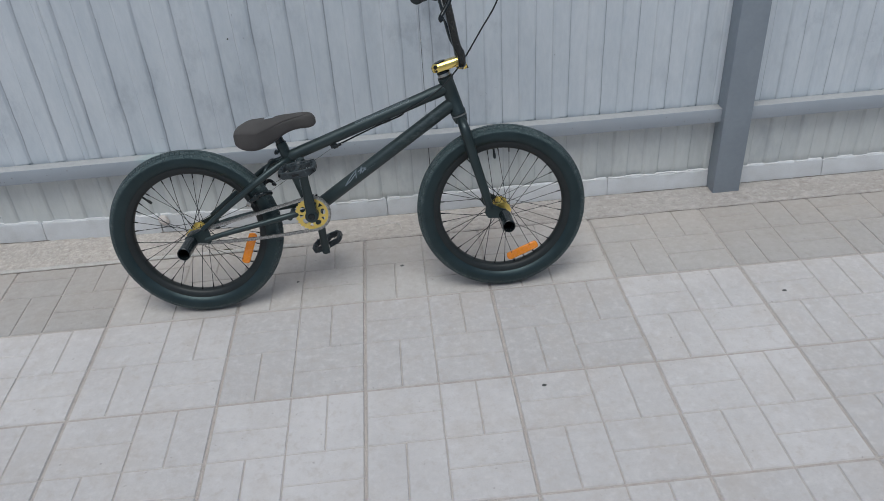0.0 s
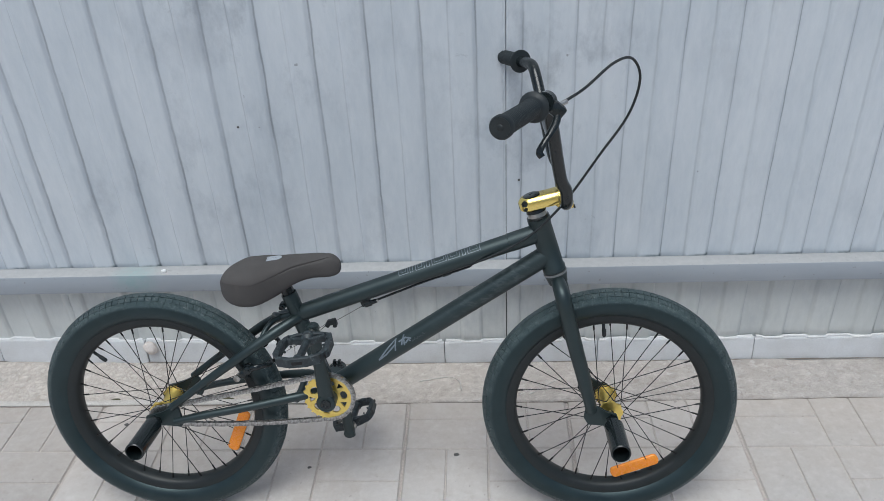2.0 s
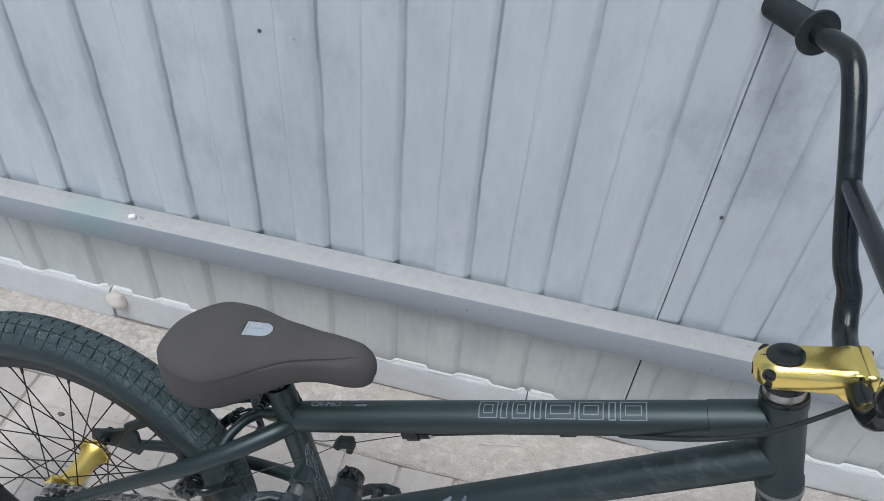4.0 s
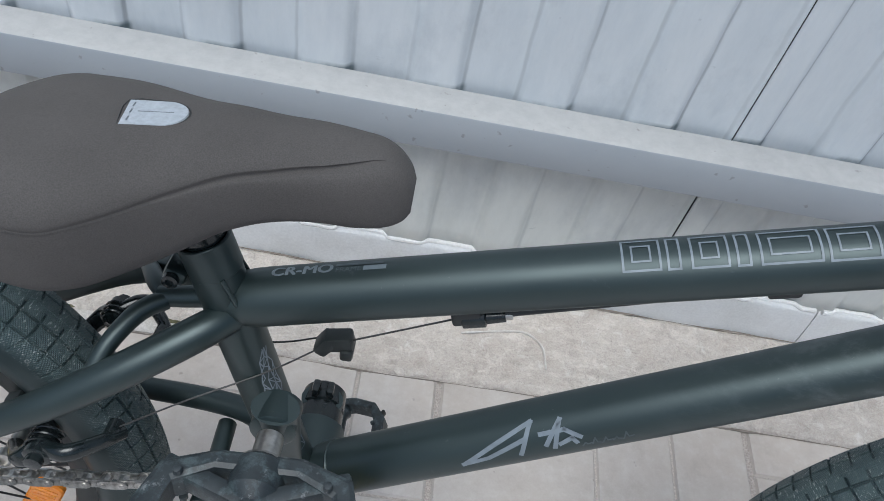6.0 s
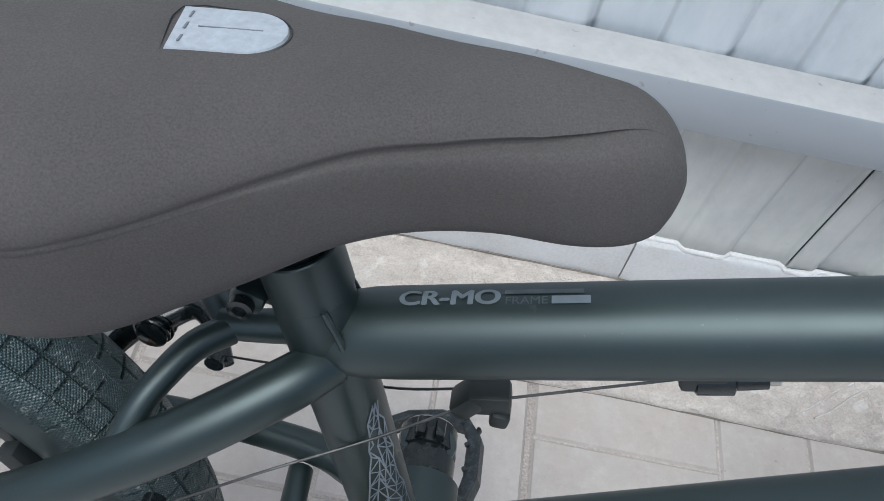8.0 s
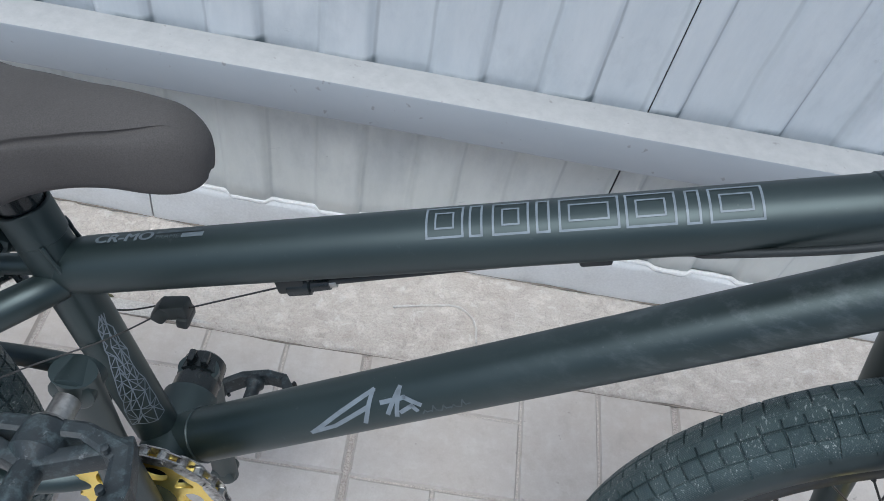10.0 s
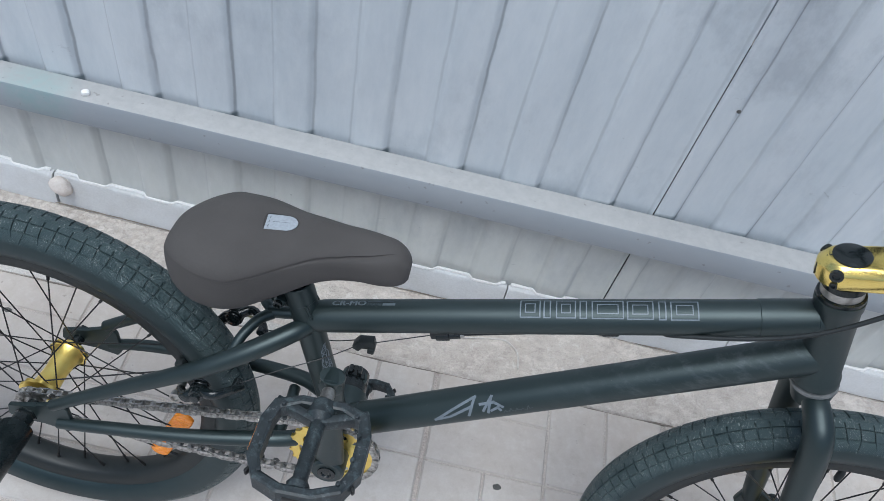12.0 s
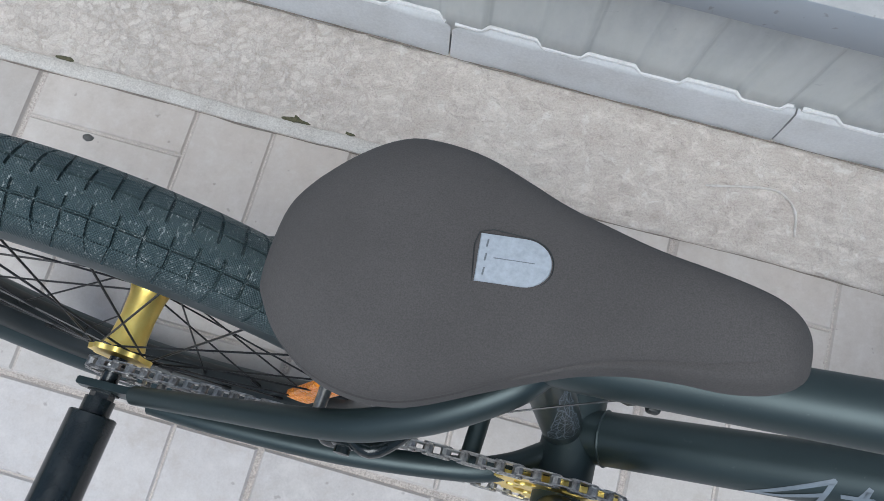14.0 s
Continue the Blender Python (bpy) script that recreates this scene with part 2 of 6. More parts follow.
def fence_paint():
    """Pale blue-grey paint, brushed on by hand over lighter metal: upright streaks, grey smudges and thin scratches."""
    mat, tree, bsdf = shader("pale_blue_grey_fence_paint")
    place = tree.nodes.new("ShaderNodeNewGeometry").outputs["Position"]
    split = tree.nodes.new("ShaderNodeSeparateXYZ")
    tree.links.new(place, split.inputs[0])
    streak = noise_of(tree, place, 5, 5, 0.55, (2.6, 1.0, 0.5))
    smudge = noise_of(tree, place, 7, 8, 0.68, (1.3, 1.0, 0.9))
    where = noise_of(tree, place, 2.2, 3)
    fine = noise_of(tree, place, 70, 5, 0.65, (1.0, 1.0, 0.3))
    blue, pale = (0.59, 0.63, 0.672), (0.66, 0.692, 0.727)
    col = mixed(tree, ramp(tree, streak, 0.35, 0.65), blue, pale)
    # the bluish colour ends at the rail; below it the colour is whiter
    low = ramp(tree, split.outputs[2], 0.306, 0.314, 1.0, 0.0)
    col = mixed(tree, low, col, mixed(tree, ramp(tree, streak, 0.3, 0.7), (0.605, 0.622, 0.61), (0.665, 0.677, 0.66)))
    # dirty grey smudges, mostly above knee height
    high = ramp(tree, split.outputs[2], 0.35, 1.0)
    patches = tree.nodes.new("ShaderNodeMath")
    patches.operation = "MULTIPLY"
    tree.links.new(ramp(tree, smudge, 0.49, 0.64), patches.inputs[0])
    tree.links.new(ramp(tree, where, 0.42, 0.6), patches.inputs[1])
    more = tree.nodes.new("ShaderNodeMath")
    more.operation = "MULTIPLY"
    tree.links.new(patches.outputs[0], more.inputs[0])
    tree.links.new(ramp(tree, high, 0, 1, 0.3, 0.8), more.inputs[1])
    col = mixed(tree, more.outputs[0], col, (0.38, 0.41, 0.45))
    col = mixed(tree, 0.1, col, mixed(tree, ramp(tree, fine, 0.3, 0.7), (0.1, 0.1, 0.1), (0.9, 0.9, 0.9)), "OVERLAY")
    specks = noise_of(tree, place, 42, 2, 0.5)
    col = mixed(tree, ramp(tree, specks, 0.77, 0.8, 0, 0.6), col, (0.2, 0.21, 0.22))
    # thin dark lines in the creases at the foot of each rib
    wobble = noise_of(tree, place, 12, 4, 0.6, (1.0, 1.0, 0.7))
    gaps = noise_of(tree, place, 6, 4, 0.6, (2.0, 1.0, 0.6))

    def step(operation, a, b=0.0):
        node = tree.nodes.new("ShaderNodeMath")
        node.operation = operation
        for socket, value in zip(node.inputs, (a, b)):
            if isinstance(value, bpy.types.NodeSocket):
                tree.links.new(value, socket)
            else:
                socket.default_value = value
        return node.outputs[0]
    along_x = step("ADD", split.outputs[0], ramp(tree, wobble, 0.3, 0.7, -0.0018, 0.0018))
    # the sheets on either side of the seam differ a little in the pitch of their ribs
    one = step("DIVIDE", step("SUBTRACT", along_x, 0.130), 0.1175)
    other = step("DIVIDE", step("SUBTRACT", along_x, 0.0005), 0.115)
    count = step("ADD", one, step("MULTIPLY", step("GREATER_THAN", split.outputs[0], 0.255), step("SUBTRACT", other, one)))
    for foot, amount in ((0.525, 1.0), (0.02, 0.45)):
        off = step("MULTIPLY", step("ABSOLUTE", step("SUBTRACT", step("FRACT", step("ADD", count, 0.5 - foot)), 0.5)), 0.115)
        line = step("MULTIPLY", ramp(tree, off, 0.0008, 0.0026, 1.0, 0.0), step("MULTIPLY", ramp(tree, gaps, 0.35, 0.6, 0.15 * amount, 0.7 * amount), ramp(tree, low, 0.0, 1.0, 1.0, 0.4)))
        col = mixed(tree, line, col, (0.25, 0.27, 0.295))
    # a few scrapes and dents rubbed grey
    scrape = noise_of(tree, place, 16, 6, 0.75, (0.6, 1.0, 1.4))
    col = mixed(tree, step("MULTIPLY", ramp(tree, scrape, 0.66, 0.72, 0.0, 0.55), ramp(tree, where, 0.45, 0.6)), col, (0.30, 0.32, 0.345))
    # broken dark spans along the ribs where the sheet meets the rail
    foot_dark = step("MULTIPLY", ramp(tree, split.outputs[2], 0.330, 0.3360, 1.0, 0.0), ramp(tree, noise_of(tree, place, 21, 4, 0.6, (1.0, 1.0, 0.3)), 0.38, 0.58, 0.1, 0.9))
    foot_dark = step("MULTIPLY", foot_dark, ramp(tree, split.outputs[2], 0.306, 0.310))
    turn = step("FRACT", count)
    foot_dark = step("MULTIPLY", foot_dark, step("MULTIPLY", ramp(tree, turn, 0.05, 0.30, 0.1, 1.0), ramp(tree, turn, 0.53, 0.57, 1.0, 0.05)))
    col = mixed(tree, foot_dark, col, (0.13, 0.17, 0.185))
    tree.links.new(col, bsdf.inputs["Base Color"])
    bsdf.inputs["Roughness"].default_value = 0.5
    relief(tree, bsdf, streak, 0.12, 0.002)
    return mat


def rail_paint():
    mat, tree, bsdf = shader("grey_rail_paint")
    place = tree.nodes.new("ShaderNodeNewGeometry").outputs["Position"]
    normal = tree.nodes.new("ShaderNodeNewGeometry").outputs["Normal"]
    split = tree.nodes.new("ShaderNodeSeparateXYZ")
    tree.links.new(normal, split.inputs[0])
    broad = noise_of(tree, place, 9, 6, 0.6, (0.5, 1, 1))
    fine = noise_of(tree, place, 60, 6, 0.7)
    col = mixed(tree, ramp(tree, broad, 0.35, 0.7), (0.34, 0.37, 0.41), (0.385, 0.412, 0.448))
    # dust lies on the upper face
    dust = ramp(tree, split.outputs[2], 0.5, 0.95)
    dirt = mixed(tree, ramp(tree, fine, 0.35, 0.65), (0.375, 0.373, 0.374), (0.43, 0.427, 0.425))
    col = mixed(tree, dust, col, dirt)
    specks = noise_of(tree, place, 90, 2, 0.5)
    col = mixed(tree, ramp(tree, specks, 0.70, 0.75, 0, 0.55), col, (0.2, 0.19, 0.18))
    teal = noise_of(tree, place, 4.0, 3)
    col = mixed(tree, ramp(tree, teal, 0.68, 0.72, 0, 0.3), col, (0.3, 0.42, 0.42))
    spot = tree.nodes.new("ShaderNodeVectorMath")
    spot.operation = "DISTANCE"
    tree.links.new(place, spot.inputs[0])
    spot.inputs[1].default_value = (-0.685, 0.478, 0.325)
    stain = tree.nodes.new("ShaderNodeMath")
    stain.operation = "MULTIPLY"
    tree.links.new(ramp(tree, spot.outputs["Value"], 0.07, 0.025, 0.0, 0.5), stain.inputs[0])
    tree.links.new(ramp(tree, fine, 0.35, 0.6, 0.3, 1.0), stain.inputs[1])
    col = mixed(tree, stain.outputs[0], col, (0.22, 0.38, 0.38))
    tree.links.new(col, bsdf.inputs["Base Color"])
    bsdf.inputs["Roughness"].default_value = 0.55
    relief(tree, bsdf, fine, 0.2, 0.001)
    return mat


FENCE_PAINT, RAIL_PAINT = fence_paint(), rail_paint()


def slab_concrete():
    mat, tree, bsdf = shader("light_concrete_slab")
    place = tree.nodes.new("ShaderNodeNewGeometry").outputs["Position"]
    broad = noise_of(tree, place, 3.0, 6, 0.6)
    spots = noise_of(tree, place, 28, 6, 0.65)
    fine = noise_of(tree, place, 420, 4, 0.6)
    info = tree.nodes.new("ShaderNodeObjectInfo")
    col = mixed(tree, info.outputs["Random"], (0.505, 0.484, 0.47), (0.61, 0.585, 0.57))
    col = mixed(tree, ramp(tree, broad, 0.38, 0.68, 0, 0.7), col, (0.485, 0.463, 0.450))
    col = mixed(tree, ramp(tree, spots, 0.55, 0.72, 0, 0.6), col, (0.67, 0.655, 0.65))
    col = mixed(tree, 0.09, col, mixed(tree, ramp(tree, fine, 0.3, 0.7), (0.1, 0.1, 0.1), (0.9, 0.9, 0.9)), "OVERLAY")
    warm = noise_of(tree, place, 4.5, 7, 0.68)
    col = mixed(tree, ramp(tree, warm, 0.5, 0.68, 0, 0.55), col, (0.50, 0.455, 0.415))
    split = tree.nodes.new("ShaderNodeSeparateXYZ")
    tree.links.new(place, split.inputs[0])
    soil = tree.nodes.new("ShaderNodeMath")
    soil.operation = "MULTIPLY"
    tree.links.new(ramp(tree, split.outputs[1], -0.12, 0.33), soil.inputs[0])
    tree.links.new(ramp(tree, noise_of(tree, place, 2.6, 7, 0.65), 0.36, 0.6, 0.40, 0.92), soil.inputs[1])
    col = mixed(tree, soil.outputs[0], col, (0.560, 0.500, 0.452))
    mottle = noise_of(tree, place, 48, 6, 0.7)
    col = mixed(tree, ramp(tree, mottle, 0.50, 0.68, 0, 0.45), col, (0.66, 0.625, 0.60))
    col = mixed(tree, ramp(tree, mottle, 0.46, 0.32, 0, 0.4), col, (0.47, 0.420, 0.385))
    worn = noise_of(tree, place, 22, 8, 0.75)
    col = mixed(tree, ramp(tree, worn, 0.53, 0.66, 0, 0.5), col, (0.46, 0.412, 0.370))
    col = mixed(tree, ramp(tree, worn, 0.47, 0.34, 0, 0.4), col, (0.655, 0.625, 0.595))
    dots = noise_of(tree, place, 75, 2, 0.45)
    col = mixed(tree, ramp(tree, dots, 0.72, 0.77, 0, 0.5), col, (0.24, 0.21, 0.19))
    col = mixed(tree, 1.0, col, (0.92, 0.908, 0.898), "MULTIPLY")
    # each slab's own tone multiplies in; some are darker, by place
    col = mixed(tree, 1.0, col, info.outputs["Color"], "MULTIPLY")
    tree.links.new(col, bsdf.inputs["Base Color"])
    bsdf.inputs["Roughness"].default_value = 0.85
    relief(tree, bsdf, fine, 0.15, 0.001)
    return mat


def strip_concrete():
    """Rough hand-laid concrete: sandy ground, pale chips of stone, brownish smears."""
    mat, tree, bsdf = shader("rough_sandy_concrete")
    place = tree.nodes.new("ShaderNodeNewGeometry").outputs["Position"]
    broad = noise_of(tree, place, 6, 6, 0.6)
    warp = noise_of(tree, place, 30, 3)
    spread = tree.nodes.new("ShaderNodeVectorMath")
    spread.operation = "MULTIPLY_ADD"
    tree.links.new(warp, spread.inputs[0])
    spread.inputs[1].default_value = (0.035, 0.02, 0.0)
    tree.links.new(place, spread.inputs[2])
    bent = spread.outputs[0]
    smear = noise_of(tree, bent, 36, 8, 0.74, (1.0, 1.4, 1.0))
    scratch = noise_of(tree, bent, 62, 5, 0.6, (0.6, 1.0, 1.0))
    cross = noise_of(tree, bent, 55, 5, 0.6, (1.0, 0.55, 1.0))
    fine = noise_of(tree, place, 420, 3, 0.6)
    col = mixed(tree, ramp(tree, broad, 0.35, 0.68), (0.530, 0.482, 0.440), (0.59, 0.55, 0.512))
    col = mixed(tree, ramp(tree, smear, 0.5, 0.62, 0, 0.85), col, (0.70, 0.652, 0.605))
    col = mixed(tree, ramp(tree, smear, 0.44, 0.32, 0, 0.55), col, (0.45, 0.385, 0.345))
    pits = tree.nodes.new("ShaderNodeMath")
    pits.operation = "MINIMUM"
    tree.links.new(ramp(tree, scratch, 0.34, 0.44), pits.inputs[0])
    tree.links.new(ramp(tree, cross, 0.32, 0.42), pits.inputs[1])
    chips = tree.nodes.new("ShaderNodeMath")
    chips.operation = "MAXIMUM"
    tree.links.new(ramp(tree, scratch, 0.61, 0.68), chips.inputs[0])
    tree.links.new(ramp(tree, cross, 0.62, 0.69), chips.inputs[1])
    col = mixed(tree, ramp(tree, pits.outputs[0], 0, 1, 0.4, 0.0), col, (0.36, 0.315, 0.285))
    col = mixed(tree, ramp(tree, chips.outputs[0], 0, 1, 0, 0.6), col, (0.74, 0.72, 0.69))
    # towards one end the stones of the mix lie bare
    split = tree.nodes.new("ShaderNodeSeparateXYZ")
    tree.links.new(place, split.inputs[0])
    stones = add(tree, "TexVoronoi", Scale=125.0)
    tree.links.new(bent, stones.inputs["Vector"])
    bare = tree.nodes.new("ShaderNodeMath")
    bare.operation = "MULTIPLY"
    tree.links.new(ramp(tree, split.outputs[0], -0.22, -0.5), bare.inputs[0])
    tree.links.new(ramp(tree, broad, 0.34, 0.55, 0.35, 1.0), bare.inputs[1])
    split_stone = tree.nodes.new("ShaderNodeSeparateColor")
    tree.links.new(stones.outputs["Color"], split_stone.inputs[0])
    stone = mixed(tree, split_stone.outputs[0], (0.36, 0.335, 0.315), (0.62, 0.59, 0.555))
    stone = mixed(tree, ramp(tree, stones.outputs["Distance"], 0.45, 0.75, 0, 0.75), stone, (0.33, 0.29, 0.255))
    col = mixed(tree, ramp(tree, bare.outputs[0], 0, 1, 0, 0.62), col, stone)
    col = mixed(tree, 0.16, col, mixed(tree, ramp(tree, fine, 0.3, 0.7), (0.1, 0.1, 0.1), (0.9, 0.9, 0.9)), "OVERLAY")
    col = mixed(tree, 1.0, col, mixed(tree, ramp(tree, split.outputs[0], 0.25, 0.75), (0.945, 0.922, 0.905), (0.77, 0.762, 0.765)), "MULTIPLY")
    tree.links.new(col, bsdf.inputs["Base Color"])
    bsdf.inputs["Roughness"].default_value = 0.9
    both = tree.nodes.new("ShaderNodeMath")
    both.operation = "ADD"
    tree.links.new(scratch, both.inputs[0])
    tree.links.new(cross, both.inputs[1])
    relief(tree, bsdf, both.outputs[0], 0.9, 0.006)
    return mat


SLAB, STRIP = slab_concrete(), strip_concrete()
JOINT_SAND = surface("site_joint_sand", (0.47, 0.42, 0.385), (0.39, 0.345, 0.315), 20, (0.9, 0.95), 0.0, (300, 0.5, 0.002), 500, 0.3)
GROOVE = surface("site_dusty_groove", (0.44, 0.395, 0.36), (0.51, 0.465, 0.43), 30, (0.9, 0.95), 0.0, (300, 0.4, 0.001), 500, 0.2)
KERB_PAINT = surface("site_white_kerb_paint", (0.68, 0.685, 0.70), (0.60, 0.597, 0.597), 14, (0.55, 0.75), 0.0, (90, 0.3, 0.002), 300, 0.1, 0.15)
KERB_EDGE = surface("site_white_mortar", (0.86, 0.855, 0.85), (0.78, 0.765, 0.75), 30, (0.7, 0.8), 0.0, (200, 0.5, 0.003), 300, 0.2)
POST_PAINT = surface("site_grey_post_paint", (0.265, 0.30, 0.34), (0.30, 0.335, 0.375), 10, (0.45, 0.6), 0.0, (25, 0.05, 0.0005), 60, 0.03)
LIP_CEMENT = surface("site_grey_cement", (0.54, 0.512, 0.48), (0.44, 0.41, 0.38), 25, (0.85, 0.92), 0.0, (260, 0.4, 0.0015), 500, 0.2)
MOSS = surface("site_dry_moss", (0.055, 0.06, 0.03), (0.13, 0.115, 0.07), 200, (0.9, 0.95), 0.0, (500, 0.5, 0.001))
PALE_MORTAR = surface("site_pale_mortar", (0.68, 0.65, 0.62), (0.58, 0.54, 0.50), 60, (0.85, 0.9), 0.0, (200, 0.5, 0.002))
JOINT_DARK = surface("site_dark_joint", (0.19, 0.165, 0.14), (0.28, 0.25, 0.22), 40, (0.9, 0.95), 0.0, (300, 0.5, 0.002))
PINK_CRUMB = surface("site_pale_crumb", (0.74, 0.68, 0.64), (0.64, 0.57, 0.525), 60, (0.8, 0.9), 0.0, (300, 0.4, 0.002))
DARK_SPOT = surface("site_dark_grit_and_backing", (0.07, 0.07, 0.068), (0.12, 0.115, 0.11), 120, (0.8, 0.9), 0.0, (300, 0.4, 0.001))


# ---- mesh helpers ----
def part(name, bm, mat, parent=None, label="", smooth=True, matrix=None):
    """Links a bmesh as one mesh object under a thing or a part."""
    mesh = bpy.data.meshes.new(name)
    bmesh.ops.recalc_face_normals(bm, faces=bm.faces)
    bm.to_mesh(mesh)
    bm.free()
    return share(name, mesh, mat, parent, label, smooth, matrix)


def share(name, mesh, mat, parent=None, label="", smooth=True, matrix=None):
    if mat and not mesh.materials:
        mesh.materials.append(mat)
    if smooth and len(mesh.polygons):
        mesh.polygons.foreach_set("use_smooth", [True] * len(mesh.polygons))
        if not smooth == "all":
            mesh.set_sharp_from_angle(angle=radians(38))
    ob = new(name, mesh)
    ob.parent = parent
    if matrix is not None:
        ob.matrix_basis = matrix
    if label:
        tagged(ob, label)
    return ob


def spline(points, steps=8):
    """A Catmull-Rom line through the points (any number of values each)."""
    pts = [np.array(p, float) for p in points]
    pts = [2 * pts[0] - pts[1]] + pts + [2 * pts[-1] - pts[-2]]
    out = []
    for a, b, c, d in zip(pts, pts[1:], pts[2:], pts[3:]):
        for k in range(steps):
            t = k / steps
            out.append(0.5 * (2 * b + (c - a) * t + (2 * a - 5 * b + 4 * c - d) * t * t + (3 * b - a - 3 * c + d) * t ** 3))
    return out + [pts[-2]]


def sweep(bm, points, radii, sides=16, caps=True, flat=1.0):
    """A round (or, with flat, oval) tube along the points."""
    pts = [Vector(p[:3]) for p in points]
    radii = [radii] * len(pts) if isinstance(radii, (int, float)) else radii
    tangent = (pts[1] - pts[0]).normalized()
    side = tangent.cross(Vector((0.13, 0.97, 0.2)))
    if side.length < 0.1:
        side = tangent.cross(Vector((1, 0, 0)))
    side.normalize()
    rings = []
    for i, p in enumerate(pts):
        tangent = (pts[min(i + 1, len(pts) - 1)] - pts[max(i - 1, 0)]).normalized()
        side = (side - tangent * side.dot(tangent)).normalized()
        up = tangent.cross(side)
        rings.append([bm.verts.new(p + radii[i] * (math.cos(a) * side + flat * math.sin(a) * up)) for a in (2 * math.pi * k / sides for k in range(sides))])
    for r, s in zip(rings, rings[1:]):
        for k in range(sides):
            bm.faces.new((r[k], r[(k + 1) % sides], s[(k + 1) % sides], s[k]))
    if caps:
        bm.faces.new(rings[0][::-1])
        bm.faces.new(rings[-1])
    return bm


def tube(points, radii, sides=16, steps=0, caps=True, flat=1.0):
    bm = bmesh.new()
    if steps:
        if not isinstance(radii, (int, float)):
            both = spline([(*p, r) for p, r in zip(points, radii)], steps)
            points, radii = [q[:3] for q in both], [float(q[3]) for q in both]
        else:
            points = spline(points, steps)
    return sweep(bm, points, radii, sides, caps, flat)


def turned(profile, origin, axis, sides=24, bm=None, closed=False):
    """A lathe form: profile of (distance along the axis, radius)."""
    bm = bm or bmesh.new()
    axis = Vector(axis).normalized()
    side = axis.cross(Vector((0.3, 0.2, 0.93)))
    side.normalize()
    up = axis.cross(side)
    rings = []
    for d, r in profile:
        c = Vector(origin) + axis * d
        rings.append([bm.verts.new(c + r * (math.cos(a) * side + math.sin(a) * up)) for a in (2 * math.pi * k / sides for k in range(sides))])
    pairs = list(zip(rings, rings[1:])) + ([(rings[-1], rings[0])] if closed else [])
    for r, s in pairs:
        for k in range(sides):
            bm.faces.new((r[k], r[(k + 1) % sides], s[(k + 1) % sides], s[k]))
    if not closed:
        bm.faces.new(rings[0][::-1])
        bm.faces.new(rings[-1])
    return bm


def block(size, at=(0, 0, 0), turn=None, bevel=0.0, bm=None, segments=2):
    """A box with rounded edges."""
    own = bmesh.new()
    bmesh.ops.create_cube(own, size=1.0, matrix=Matrix.Diagonal((*size, 1)))
    if bevel:
        bmesh.ops.bevel(own, geom=own.edges[:], offset=bevel, segments=segments, affect="EDGES", profile=0.5)
    own.transform(Matrix.Translation(at) @ (turn.to_4x4() if turn is not None else Matrix.Identity(4)))
    if bm is None:
        return own
    spare = bpy.data.meshes.new("spare")
    own.to_mesh(spare)
    own.free()
    bm.from_mesh(spare)
    bpy.data.meshes.remove(spare)
    return bm


def plate(outline, thick, place, bevel=0.0, bm=None):
    """A flat form: outline in x, z, thickness along y, laid by the matrix place."""
    own = bmesh.new()
    front = [own.verts.new((x, -thick / 2, z)) for x, z in outline]
    back = [own.verts.new((x, thick / 2, z)) for x, z in outline]
    own.faces.new(front)
    own.faces.new(back[::-1])
    n = len(outline)
    for k in range(n):
        own.faces.new((front[k], back[k], back[(k + 1) % n], front[(k + 1) % n]))
    if bevel:
        bmesh.ops.bevel(own, geom=own.edges[:], offset=bevel, segments=1, affect="EDGES")
    own.transform(place)
    if bm is None:
        return own
    spare = bpy.data.meshes.new("spare")
    own.to_mesh(spare)
    own.free()
    bm.from_mesh(spare)
    bpy.data.meshes.remove(spare)
    return bm


def group_of(name, parent=None, matrix=None):
    ob = new(name)
    ob.empty_display_size = 0.05
    ob.parent = parent
    if matrix is not None:
        ob.matrix_basis = matrix
    return ob


# ---- the bicycle: x ahead, y to its left (towards the fence), z up; it leans towards the fence ----
HEADING, LEAN = radians(-0.78), radians(10.46)
ahead = Vector((math.cos(HEADING), math.sin(HEADING), 0))
across = Vector((-math.sin(HEADING), math.cos(HEADING), 0))
left = across * math.cos(LEAN) - Vector((0, 0, 1)) * math.sin(LEAN)
upward = across * math.sin(LEAN) + Vector((0, 0, 1)) * math.cos(LEAN)
stand = Matrix((ahead, left, upward)).transposed().to_4x4()
stand.translation = (-0.4865, 0.0433, 0.0005)
bike = group_of("bmx_bicycle", None, stand)
tagged(bike, "black bmx bicycle with gold parts leaning on the paving", "bicycle")

WHEEL_R, TYRE_R = 0.2575, 0.0285
REAR, FRONT = Vector((0.0065, 0, WHEEL_R)), Vector((0.933, 0, WHEEL_R))
BB = Vector((0.365, 0, 0.303))
SEAT_TOP, SEAT_FOOT = Vector((0.297, 0, 0.507)), Vector((0.3535, 0, 0.319))
HEAD_LOW, HEAD_TOP = Vector((0.8195, 0, 0.556)), Vector((0.787, 0, 0.664))
STEER = (HEAD_TOP - HEAD_LOW).normalized()
TT_A, TT_B = Vector((0.303, 0, 0.4655)), Vector((0.79, 0, 0.6335))
TT_R, DT_R = 0.0176, 0.0198
DT_A, DT_B = Vector((0.372, 0, 0.3055)), Vector((0.80, 0, 0.585))


